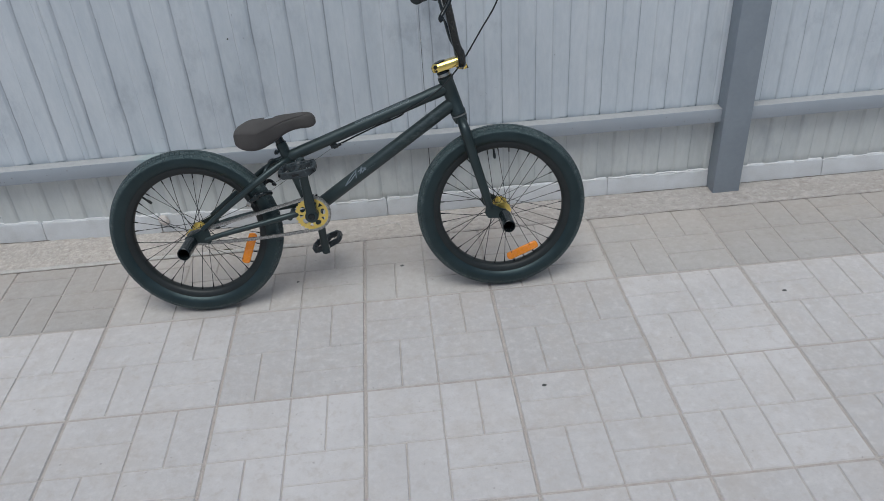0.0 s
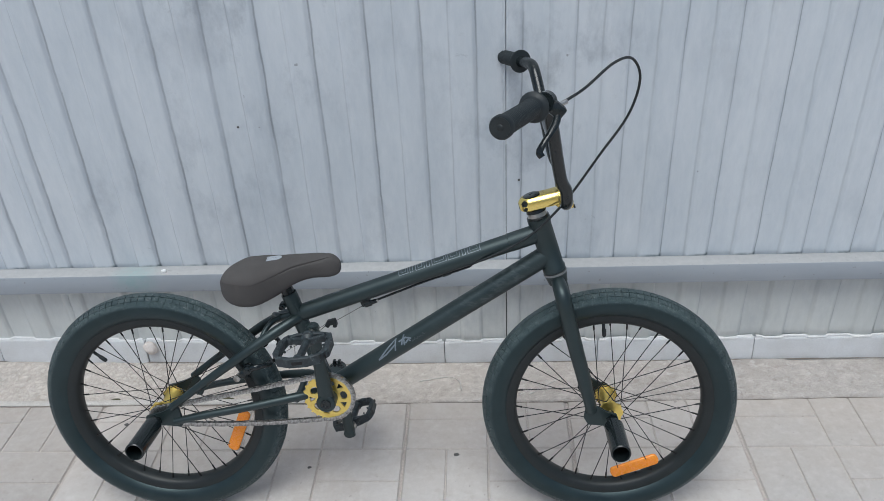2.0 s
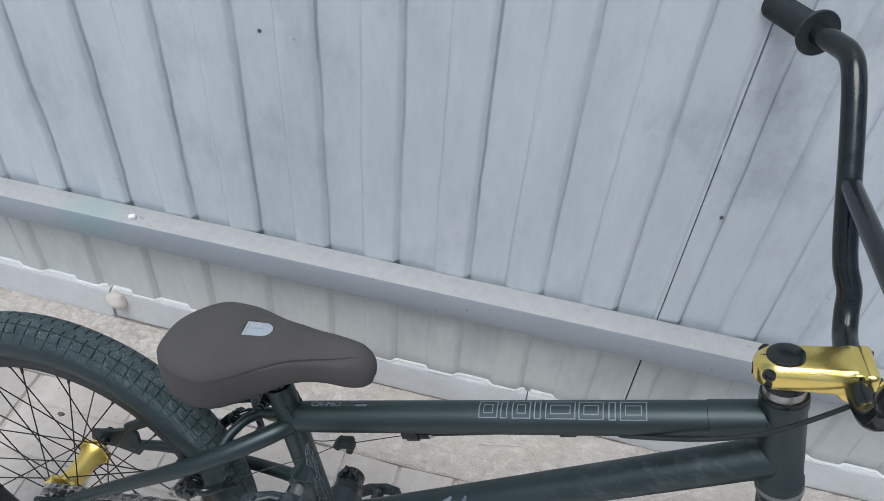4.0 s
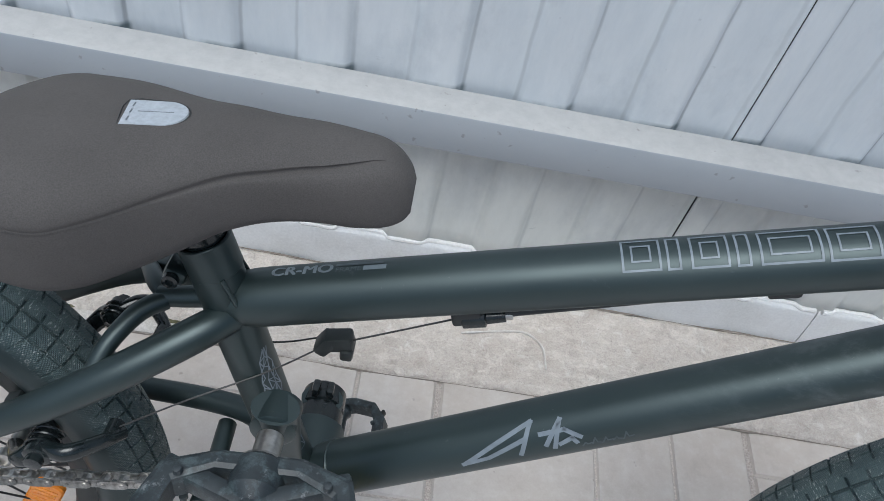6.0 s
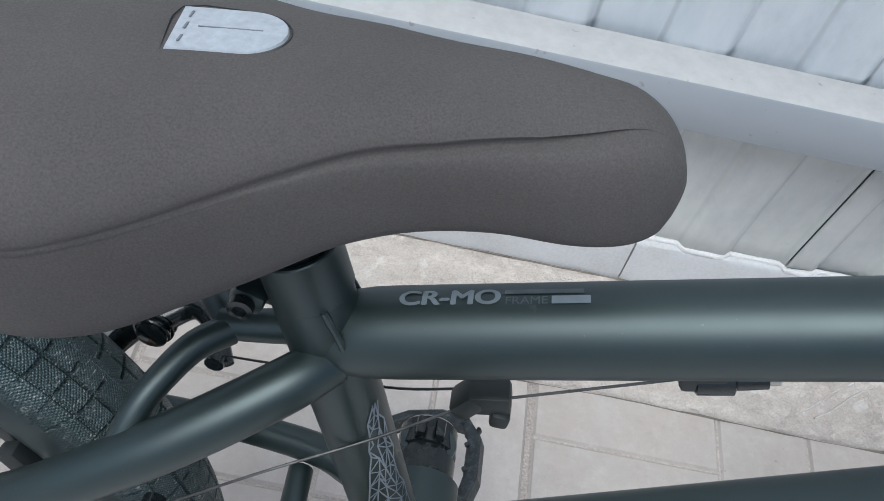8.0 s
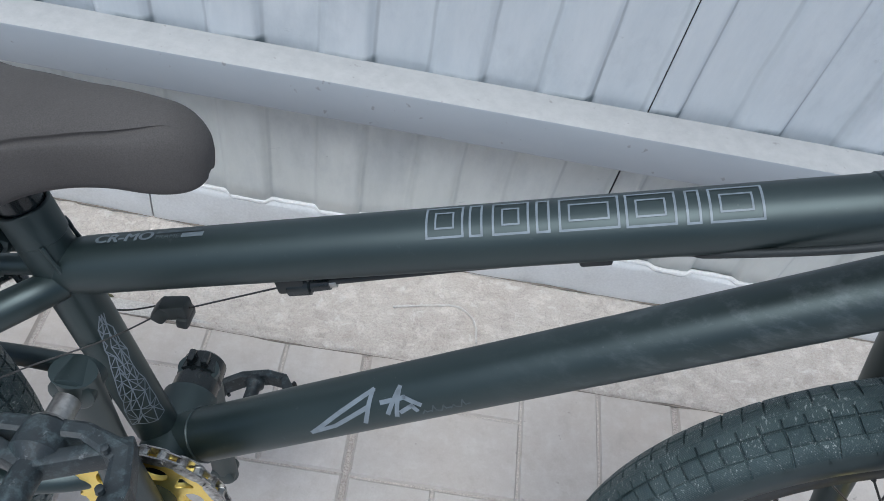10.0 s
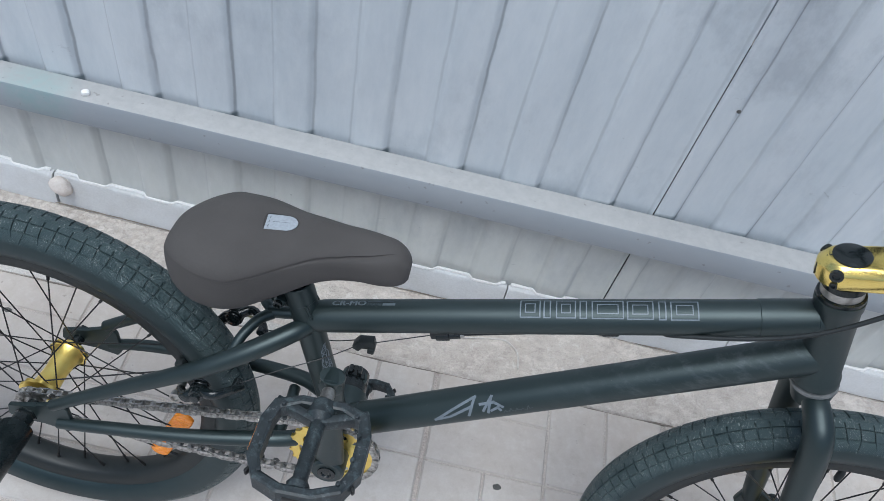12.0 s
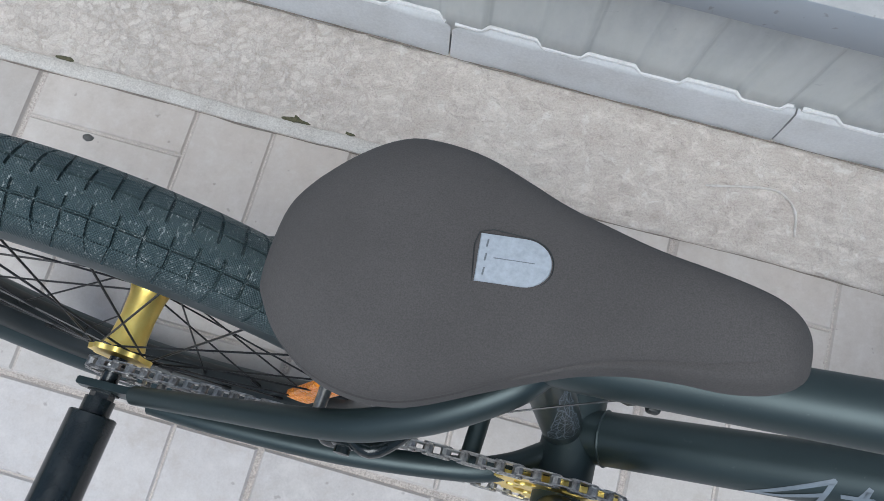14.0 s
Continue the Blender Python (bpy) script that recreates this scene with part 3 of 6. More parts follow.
def tyre_mesh():
    """A fat tyre: rows of square tread blocks cut by cross grooves and ring grooves, a moulding line on the crown, plain walls."""
    blocks, bm = 112, bmesh.new()
    core = WHEEL_R - TYRE_R
    # section angles from the crown (0) to the bead, each with the depth of a ring groove
    angles = [(-0.9, 0.0), (0.0, -0.0004), (0.9, 0.0)]
    for side in (-1, 1):
        angles += [(side * d, deep) for d, deep in ((6, 0.0), (7.5, 0.0), (13, 0.0), (18.2, 0.0), (19.4, 0.0017), (21.4, 0.0017), (22.6, 0.0), (32, 0.0), (41.4, 0.0), (42.2, 0.0008), (43.4, 0.0008), (44.2, 0.0), (52, 0.0), (60, 0.0), (66, 0.0), (70, 0.0), (78, 0.0), (90, 0.0), (104, 0.0), (122, 0.0), (140, 0.0), (150, 0.0))]
    angles.sort()
    rows = []
    for i in range(blocks):
        # every second cross groove runs further down the shoulder
        reach = 68 if i % 2 else 55
        for at, deep in ((0.0, 0), (0.025, 1), (0.115, 1), (0.14, 0), (0.57, 0)):
            row = []
            for deg, ring in angles:
                stagger = 0.5 * min(1.0, max(0.0, (deg + 6) / 12))
                curl = 0.22 * max(0.0, abs(deg) - 40) / 28 * (1 if i % 2 else -1)
                th = 2 * math.pi * (i + at + stagger + 0.10 * deg / 60 + curl) / blocks
                depth = ring
                if deep and 7 < abs(deg) < reach:
                    depth = max(depth, 0.0018 if abs(deg) < 43 else 0.0009)
                wall = 1.0 if abs(deg) < 72 else 0.965
                rr = (TYRE_R - depth) * wall
                radius = core + rr * math.cos(math.radians(deg))
                row.append(bm.verts.new((radius * math.cos(th), rr * math.sin(math.radians(deg)), radius * math.sin(th))))
            rows.append(row)
    n = len(rows)
    for a in range(n):
        r, s = rows[a], rows[(a + 1) % n]
        for k in range(len(angles) - 1):
            bm.faces.new((r[k], s[k], s[k + 1], r[k + 1]))
    mesh = bpy.data.meshes.new("tyre")
    bmesh.ops.recalc_face_normals(bm, faces=bm.faces)
    bm.to_mesh(mesh)
    bm.free()
    return mesh


def spoke_mesh(side, lead, flange_r, flange_v, rim_r):
    """One spoke, laid to the rim at angle 0, with its nipple."""
    a = radians(68) * lead
    hub_end = Vector((flange_r * math.cos(a), side * flange_v, flange_r * math.sin(a)))
    rim_end = Vector((rim_r, side * 0.004, 0))
    bm = sweep(bmesh.new(), [hub_end, rim_end], 0.0009, 6)
    back = (hub_end - rim_end).normalized()
    sweep(bm, [rim_end, rim_end + back * 0.014], 0.0019, 6)
    mesh = bpy.data.meshes.new("spoke")
    bmesh.ops.recalc_face_normals(bm, faces=bm.faces)
    bm.to_mesh(mesh)
    bm.free()
    return mesh


TYRE = tyre_mesh()
RIM_IN = 0.187
SPOKES = {(s, l): spoke_mesh(s, l, 0.021, 0.031, RIM_IN + 0.002) for s in (1, -1) for l in (1, -1)}


def rim_mesh():
    section = [(-0.0185, 0.2115), (-0.0188, 0.205), (-0.0165, 0.1935), (-0.011, 0.1885), (0, 0.187), (0.011, 0.1885), (0.0165, 0.1935), (0.0188, 0.205), (0.0185, 0.2115)]
    mesh_bm = turned(section, (0, 0, 0), (0, 1, 0), 96, closed=True)
    mesh = bpy.data.meshes.new("rim")
    bmesh.ops.recalc_face_normals(mesh_bm, faces=mesh_bm.faces)
    mesh_bm.to_mesh(mesh)
    mesh_bm.free()
    return mesh


RIM = rim_mesh()


def reflector_bm(length, height):
    """A plastic bar with rounded ends and fine upright ribs in its face."""
    r, half = height * 0.5, length / 2 - height * 0.32
    ends = [(half + 0.64 * r * math.cos(a), r * math.sin(a)) for a in np.linspace(-math.pi / 2, math.pi / 2, 11)]
    bm = plate(ends + [(-x, -z) for x, z in ends], 0.007, Matrix.Identity(4), 0.0016)
    for k in range(19):
        block((length * 0.042, 0.0009, height * 0.66), (length * (k - 9) * 0.045, -0.0035, 0), None, 0.0004, bm, 1)
    return bm


def wheel(name, hub, valve_angle, reflect_at, start):
    """A spoked wheel with a gold hub; angles in degrees from ahead, upwards."""
    w = group_of(name, bike, Matrix.Translation(hub))
    share("tyre", TYRE, RUBBER, w)
    share("rim", RIM, RIM_BLACK, w)
    rear = name == "rear_wheel"
    hub_profile = [(-0.036, 0.012), (-0.0355, 0.0245), (-0.0315, 0.0252), (-0.0305, 0.0195), (-0.026, 0.0168), (-0.018, 0.0148), (0, 0.0138), (0.018, 0.0148), (0.026, 0.0168), (0.0305, 0.0195), (0.0315, 0.0235), (0.0355, 0.0225), (0.036, 0.012)]
    hub_bm = turned(hub_profile, (0, 0, 0), (0, 1, 0), 72)
    for v in hub_bm.verts:
        # lobed flanges
        if math.hypot(v.co.x, v.co.z) > 0.02:
            lobe = 1 + 0.05 * math.cos(9 * math.atan2(v.co.z, v.co.x))
            v.co.x, v.co.z = v.co.x * lobe, v.co.z * lobe
    part("hub", hub_bm, GOLD, w, "gold anodised hub shell")
    part("axle", turned([(-0.075, 0.0068), (-0.0742, 0.0072), (0.0742, 0.0072), (0.075, 0.0065)], (0, 0, 0), (0, 1, 0), 14), METAL_BLACK, w)
    for i in range(36):
        a = radians(start + 10 * i)
        share("spoke", SPOKES[1 if i % 2 else -1, 1 if (i // 2) % 2 else -1], SPOKE_BLACK, w, matrix=Matrix.Rotation(-a, 4, "Y"))
    a = radians(valve_angle)
    d = Vector((math.cos(a), 0, math.sin(a)))
    valve = turned([(0, 0.0032), (0.016, 0.0032), (0.018, 0.0042), (0.03, 0.0042), (0.033, 0.003)], d * (RIM_IN + 0.001), -d, 12)
    part("valve", valve, PLASTIC, w)
    a = radians(reflect_at)
    bm = reflector_bm(0.104, 0.025)
    bm.transform(Matrix.Translation((0.16 * math.cos(a), -0.006, 0.16 * math.sin(a))) @ Matrix.Rotation(-(a + math.pi / 2), 4, "Y"))
    part("reflector", bm, ORANGE, w, "orange plastic spoke reflector")
    return w


rear_wheel = wheel("rear_wheel", REAR, 138, -23, 4)
front_wheel = wheel("front_wheel", FRONT, 95, -68, 1)


# frame tubes
def along(a, b, t):
    return a + (b - a) * t


frame_ob = part("frame", turned([(-0.037, 0.0185), (-0.0365, 0.0215), (0.0365, 0.0215), (0.037, 0.0185)], BB, (0, 1, 0), 28), FRAME_BLACK, bike, "satin black steel frame")
part("seat_tube", tube([SEAT_FOOT, SEAT_TOP], 0.0154, 24), FRAME_BLACK, frame_ob)
tt_dir, dt_dir = (TT_B - TT_A).normalized(), (DT_B - DT_A).normalized()
part("top_tube", tube([TT_A + tt_dir * d for d in (0.0, 0.010, 0.018, 0.026, 0.034)] + [TT_B], [0.0130, 0.0152, 0.0166, 0.0174, TT_R, TT_R], 32), FRAME_BLACK, frame_ob)
part("down_tube", tube([DT_A, DT_B + (DT_B - DT_A) * 0.03], DT_R, 32), FRAME_RUBBED, frame_ob)
head_len = (HEAD_TOP - HEAD_LOW).length
part("head_tube", turned([(0, 0.0195), (0.0008, 0.0222), (0.010, 0.0222), (0.0125, 0.0206), (head_len - 0.0125, 0.0206), (head_len - 0.010, 0.0218), (head_len - 0.0008, 0.0218), (head_len, 0.0195)], HEAD_LOW, STEER, 30), FRAME_BLACK, frame_ob)
# a welded sleeve at the front of the top tube, with its bead
sleeve_at = 0.455
part("tube_sleeve", turned([(0, 0.0176), (0.0006, 0.0183), (0.05, 0.0183), (0.0505, 0.0176)], TT_A + tt_dir * sleeve_at, tt_dir, 28), FRAME_BLACK, frame_ob)
# weld beads
seat_dir = (SEAT_TOP - BB).normalized()
ring = [DT_A + dt_dir * 0.019 + 0.0197 * (math.cos(q) * dt_dir.cross(Vector((0, 1, 0))) + math.sin(q) * Vector((0, 1, 0))) for q in (2 * math.pi * k / 30 for k in range(31))]
part("weld", sweep(bmesh.new(), ring, [0.0012 + 0.0002 * math.sin(k * 2.1) for k in range(31)], 6, False), FRAME_BLACK, frame_ob)
# bead on the flanks of the seat tube, where the top tube meets it
for side in (-1, 1):
    bead = [SEAT_TOP - seat_dir * (0.012 + 0.0045 * k) + Vector((0.0085 + 0.0006 * k, side * 0.0138, 0)) for k in range(8)]
    part("weld", sweep(bmesh.new(), bead, [0.0014 + 0.0003 * math.sin(k * 2.1) for k in range(8)], 8), FRAME_BLACK, frame_ob)
for s in (-1, 1):
    stay = [(0.313, s * 0.008, 0.4630), (0.300, s * 0.0215, 0.4605), (0.275, s * 0.0375, 0.4490), (0.247, s * 0.0500, 0.4335), (0.205, s * 0.0600, 0.4065), (0.12, s * 0.0625, 0.3463), (0.042, s * 0.0635, 0.2885)]
    part("seat_stay", tube(stay, [0.0100, 0.0106, 0.0108, 0.0105, 0.0097, 0.0083, 0.0072], 18, 6), FRAME_BLACK, frame_ob)
    chain_stay = [(0.350, s * 0.0205, 0.3030), (0.325, s * 0.037, 0.3040), (0.29, s * 0.0485, 0.3020), (0.20, s * 0.0605, 0.2875), (0.10, s * 0.0645, 0.2690), (0.045, s * 0.0635, 0.2550)]
    part("chain_stay", tube(chain_stay, [0.0098, 0.0096, 0.0092, 0.0084, 0.0077, 0.0070], 18, 6), FRAME_BLACK, frame_ob)
    outline = [(-0.021, 0.010), (-0.023, -0.006), (-0.014, -0.013), (0.02, -0.009), (0.05, -0.016), (0.056, -0.006), (0.052, 0.026), (0.044, 0.036), (0.012, 0.018)]
    part("dropout", plate(outline, 0.006, Matrix.Translation(REAR + Vector((0, s * 0.0610, 0))), 0.0012), FRAME_BLACK, frame_ob)
# arched bridges between the stays
for s in (-1, 1):
    arm = [(0.272, s * 0.002, 0.4600), (0.2620, s * 0.012, 0.4590), (0.2545, s * 0.024, 0.4545), (0.2480, s * 0.036, 0.4465), (0.2430, s * 0.0480, 0.4330)]
    part("stay_bridge", tube(arm, [0.0062, 0.0060, 0.0057, 0.0054, 0.0054], 16, 5), FRAME_BLACK, frame_ob)
part("bridge_link", tube([(0.302, 0, 0.4690), (0.285, 0, 0.4640), (0.268, 0, 0.4600)], [0.0072, 0.0068, 0.0064], 16, 4), FRAME_BLACK, frame_ob)
part("stay_bridge", tube([(0.296, -0.038, 0.291), (0.298, 0, 0.292), (0.296, 0.038, 0.291)], 0.0072, 14), FRAME_BLACK, frame_ob)

# seat clamp, post
collar = turned([(-0.016, 0.0154), (-0.0155, 0.0158), (0.0062, 0.0158), (0.0068, 0.0153), (0.0068, 0.0138), (0.0012, 0.0134)], SEAT_TOP, seat_dir, 28)
clamp_ob = part("seat_clamp", collar, FRAME_BLACK, bike, "black seat tube collar")
back = Vector((-0.0165, 0, -0.0205))
part("clamp_ear", block((0.013, 0.020, 0.011), SEAT_TOP + back, Matrix.Rotation(radians(18), 3, "Y"), 0.003), FRAME_BLACK, clamp_ob)
bolt = turned([(0, 0.0042), (0.0004, 0.0047), (0.004, 0.0047), (0.0044, 0.0026), (0.0024, 0.0022)], SEAT_TOP + back + Vector((-0.001, -0.0095, 0)), (0, -1, 0), 18)
part("clamp_bolt", bolt, METAL_BLACK, clamp_ob)
part("seat_post", tube([SEAT_TOP - seat_dir * 0.02, SEAT_TOP + seat_dir * 0.035], 0.0130, 24), METAL_BLACK, bike)


# saddle: rows of u, half width, top, bottom
SADDLE_ROWS = [
    (0.1690, 0.0115, 0.5490, 0.5330), (0.1708, 0.0235, 0.5570, 0.5260), (0.1755, 0.0315, 0.5655, 0.5205), (0.1840, 0.0425, 0.5725, 0.5165),
    (0.1965, 0.0532, 0.5785, 0.5125), (0.2130, 0.0612, 0.5840, 0.5095), (0.2330, 0.0632, 0.5860, 0.5090), (0.2540, 0.0590, 0.5880, 0.5130),
    (0.2745, 0.0507, 0.5900, 0.5205), (0.2950, 0.0416, 0.5920, 0.5310), (0.3155, 0.0340, 0.5945, 0.5430), (0.3360, 0.0288, 0.5955, 0.5505),
    (0.3565, 0.0260, 0.5970, 0.5540), (0.3750, 0.0242, 0.5970, 0.5545), (0.3865, 0.0216, 0.5968, 0.5555), (0.3955, 0.0182, 0.5928, 0.5575),
    (0.4018, 0.0136, 0.5865, 0.5605), (0.4050, 0.0080, 0.5800, 0.5640),
]


def saddle_row(u):
    return [float(np.interp(u, [r[0] for r in SADDLE_ROWS], [r[k] for r in SADDLE_ROWS])) for k in (1, 2, 3)]


def saddle_seam(u):
    """Where the seam runs: its share of the half width, and of the height below the crown."""
    at = [0.1548, 0.2, 0.242, 0.2687, 0.2894, 0.305, 0.3361, 0.362, 0.3785, 0.3951, 0.405]
    return float(np.interp(u, at, [1.0, 1.0, 1.0, 1.0, 0.99, 0.972, 0.905, 0.78, 0.60, 0.40, 0.3])), float(np.interp(u, at, [0.24, 0.30, 0.39, 0.335, 0.285, 0.262, 0.215, 0.135, 0.06, 0.02, 0.01]))


def saddle_top(u, v):
    """Height of the saddle's upper face."""
    half, top, low = saddle_row(u)
    reach, depth = saddle_seam(u)
    q = min(abs(v) / (half * reach), 1.0)
    return top - (top - low) * depth * (1 - (1 - q ** 2.4) ** (1 / 1.9))


def saddle_section(u, half, top, low, seamed=True):
    """Half outline from the crown over the seam and down the side to the keel, (v, w)."""
    pts = []
    high = top - low
    reach, depth = saddle_seam(u) if seamed else (1.0, 0.4)
    inner, edge = half * reach, top - high * depth
    tuck = float(np.interp(u, [0.1651, 0.2376, 0.3102, 0.3537, 0.378, 0.390], [0.0006, 0.0014, 0.0022, 0.0021, 0.0010, 0.0]))
    tuck = tuck if seamed else 0.0003
    soft = min(1.0, (1.0 - reach) / 0.3)
    lip = 0.0001 + 0.0007 * min(1.0, tuck / 0.001)
    draw = float(np.interp(u, [0.255, 0.33], [0.55, 1.0]))
    for q in (0, 0.14, 0.28, 0.42, 0.55, 0.66, 0.75, 0.83, 0.89, 0.94, 0.975, 0.993):
        pts.append((inner * q, top - high * depth * ((1 - soft) * (1 - (1 - q ** 2.4) ** (1 / 1.9)) + soft * q ** 2.2)))
    pts += [(inner * 0.999, edge + 0.0008 * (1 - soft)), (inner - tuck * 0.3, edge - tuck * 0.2), (inner - tuck * 0.6, edge - tuck), (inner + 0.0002, edge - tuck - lip)]
    # the side panel swells out to the full width, then draws in to the keel
    start = edge - tuck - lip
    widest = min(top - high * 0.42, start - 0.002)
    for q in (0.18, 0.36, 0.55, 0.75, 1.0):
        a = q * math.pi / 2
        pts.append((inner + (half - inner) * math.sin(a) ** 0.72, start + (widest - start) * (1 - max(0.0, math.cos(a)) ** 0.72)))
    for q in (0.14, 0.28, 0.43, 0.58, 0.72, 0.84):
        pts.append((half * (1.0 - draw * (0.10 * q + 0.16 * q ** 3)), widest - (widest - low) * q))
    pts.append((half * (1 - 0.30 * draw), low + 0.02 * high))
    pts.append((half * (1 - 0.40 * draw), low))
    pts.append((half * 0.4, low + 0.1 * high))
    pts.append((0.0, low + 0.14 * high))
    return pts


def saddle_mesh():
    bm = bmesh.new()
    rows = spline(SADDLE_ROWS, 4)
    rings = []
    for u, half, top, low in rows:
        sec = saddle_section(u, half, top, low)
        far = saddle_section(u, half, top, low, False)
        loop = [(-v, w) for v, w in sec] + [(v, w) for v, w in far[-2:0:-1]]
        ring = []
        for v, w in loop:
            # cloth is never quite even
            j = noise.noise(Vector((u * 22, v * 22, w * 22))) * 0.0009
            ring.append(bm.verts.new((u, v * float(np.interp(u, [0.17, 0.185, 0.2, 0.22, 0.25, 0.28, 0.4], [0.92, 0.945, 0.975, 1.000, 1.005, 0.978, 0.935])) + float(np.interp(u, [0.17, 0.185, 0.2, 0.22, 0.25, 0.28, 0.4], [-0.0095, -0.0100, -0.0080, -0.0052, -0.0045, -0.0036, -0.0050])) + j, w + j)))
        rings.append(ring)
    n = len(rings[0])
    for r, s in zip(rings, rings[1:]):
        for k in range(n):
            bm.faces.new((r[k], r[(k + 1) % n], s[(k + 1) % n], s[k]))
    bm.faces.new(rings[0][::-1])
    bm.faces.new(rings[-1])
    return bm


saddle = part("saddle", saddle_mesh(), SADDLE, bike, "brown-grey cloth saddle, padded and nose up", smooth="all")
# cloth label on the saddle's crown, with a stitch across it
bm = bmesh.new()
LABEL_AT, LABEL_TURN = Vector((0.2610, -0.0060)), 0.10


def on_label(du, dv):
    """A place on the label: du ahead of its straight edge, dv across it."""
    c, q = math.cos(LABEL_TURN), math.sin(LABEL_TURN)
    return LABEL_AT.x + du * c - dv * q, LABEL_AT.y + du * q + dv * c


def label_edge(grow):
    flat = [(-grow, -0.0108 - grow), (-grow, 0.0108 + grow)]
    return [on_label(*p) for p in flat + [(0.0190 + (0.0115 + grow) * math.cos(a), (0.0108 + grow) * math.sin(a)) for a in (math.pi / 2 - math.pi * k / 14 for k in range(15))]]


lo = [bm.verts.new((u, v, saddle_top(u, v) + 0.0002)) for u, v in label_edge(0.0)]
hi = [bm.verts.new((u, v, saddle_top(u, v) + 0.0010)) for u, v in label_edge(-0.0004)]
mid_at = on_label(0.014, 0.0)
mid = bm.verts.new((*mid_at, saddle_top(*mid_at) + 0.0011))
for k in range(len(lo)):
    m = (k + 1) % len(lo)
    bm.faces.new((lo[k], lo[m], hi[m], hi[k]))
    bm.faces.new((hi[k], hi[m], mid))
label_ob = part("cloth_label", bm, PATCH_CLOTH, saddle, "light grey D-shaped cloth label")
line = [on_label(0.0065 + 0.0017 * k, 0.0) for k in range(11)]
part("stitch", sweep(bmesh.new(), [(u, v, saddle_top(u, v) + 0.0011) for u, v in line], 0.0002, 6), PATCH_THREAD, label_ob)
edge = [(u, v, saddle_top(u, v) + 0.0003) for u, v in spline(label_edge(0.0006) + label_edge(0.0006)[:1], 3)]
part("seam_thread", sweep(bmesh.new(), edge, 0.00022, 6, False), PLASTIC, label_ob)
for k in range(3):
    u, v = on_label(0.0032, -0.0062 + 0.0062 * k)
    part("print_bar", block((0.0007, 0.0034, 0.0003), (u, v, saddle_top(u, v) + 0.0011), None, 0.0001, None, 1), PATCH_THREAD, label_ob)


# ---- fork, headset, stem, handlebar ----
rake = STEER.cross(Vector((0, 1, 0))).normalized()   # towards the front, square to the steering axis
rake = rake if rake.x > 0 else -rake
crown = HEAD_LOW - STEER * 0.012
fork = part("fork", turned([(-0.016, 0.013), (-0.0155, 0.0185), (0.0, 0.0215), (0.006, 0.0225), (0.0068, 0.0195)], crown + STEER * 0.002, STEER, 28), FRAME_BLACK, bike, "satin black fork")
for s in (-1, 1):
    leg = [crown - STEER * 0.004 + Vector((0, s * 0.010, 0)), crown - STEER * 0.012 + Vector((0.001, s * 0.030, 0)), crown - STEER * 0.036 + Vector((0.001, s * 0.047, 0)), (0.853, s * 0.051, 0.432), (0.874, s * 0.0535, 0.352), (0.893, s * 0.055, 0.275)]
    part("fork_leg", tube(leg, [0.0125, 0.0140, 0.0150, 0.0145, 0.0135, 0.0112], 20, 6), FRAME_BLACK, fork)
    outline = [(-0.052, 0.03), (-0.056, 0.004), (-0.047, -0.012), (-0.012, -0.015), (0.009, -0.012), (0.013, 0.0), (0.008, 0.012), (-0.012, 0.016), (-0.03, 0.03)]
    part("fork_end", plate(outline, 0.007, Matrix.Translation(FRONT + Vector((0, s * 0.056, 0))), 0.0014), FRAME_BLACK, fork)
# headset: silver ring below, black cup and silver ring above
part("headset_ring", turned([(0, 0.0215), (0.0005, 0.0229), (0.0038, 0.0229), (0.0043, 0.0215)], HEAD_LOW - STEER * 0.006, STEER, 28), RING_GREY, bike, "thin silver headset ring")
cup = part("headset", turned([(0, 0.0195), (0.0005, 0.0214), (0.0032, 0.0212), (0.0045, 0.0178), (0.0095, 0.016)], HEAD_TOP, STEER, 28), METAL_BLACK, bike)
part("spacer_ring", turned([(0.0040, 0.016), (0.0045, 0.0188), (0.0120, 0.0180), (0.0125, 0.016)], HEAD_TOP, STEER, 28), STEEL, cup)
part("dust_cover", turned([(0.0126, 0.016), (0.0130, 0.0192), (0.0190, 0.0182), (0.0205, 0.016)], HEAD_TOP, STEER, 28), METAL_BLACK, cup)
# stem: gold block, square to the steerer
rake = (rake - STEER * 0.05).normalized()
stem_c = HEAD_TOP + STEER * 0.0335
stem_turn = Matrix((rake, Vector((0, 1, 0)), rake.cross(Vector((0, 1, 0))))).transposed()
BAR = Vector((0.8325, 0.0, 0.7038))


def stem_outline(inset):
    """Plan of the stem block: rounded behind, square in front."""
    r = 0.0212 - inset
    pts = [(-0.0065 - r * math.sin(a), r * math.cos(a)) for a in np.linspace(0, math.pi, 19)]
    return pts + [(0.024, -0.0222 + inset), (0.0538 - inset * 0.15, -0.0228 + inset), (0.0538 - inset * 0.15, 0.0228 - inset), (0.024, 0.0222 - inset)]


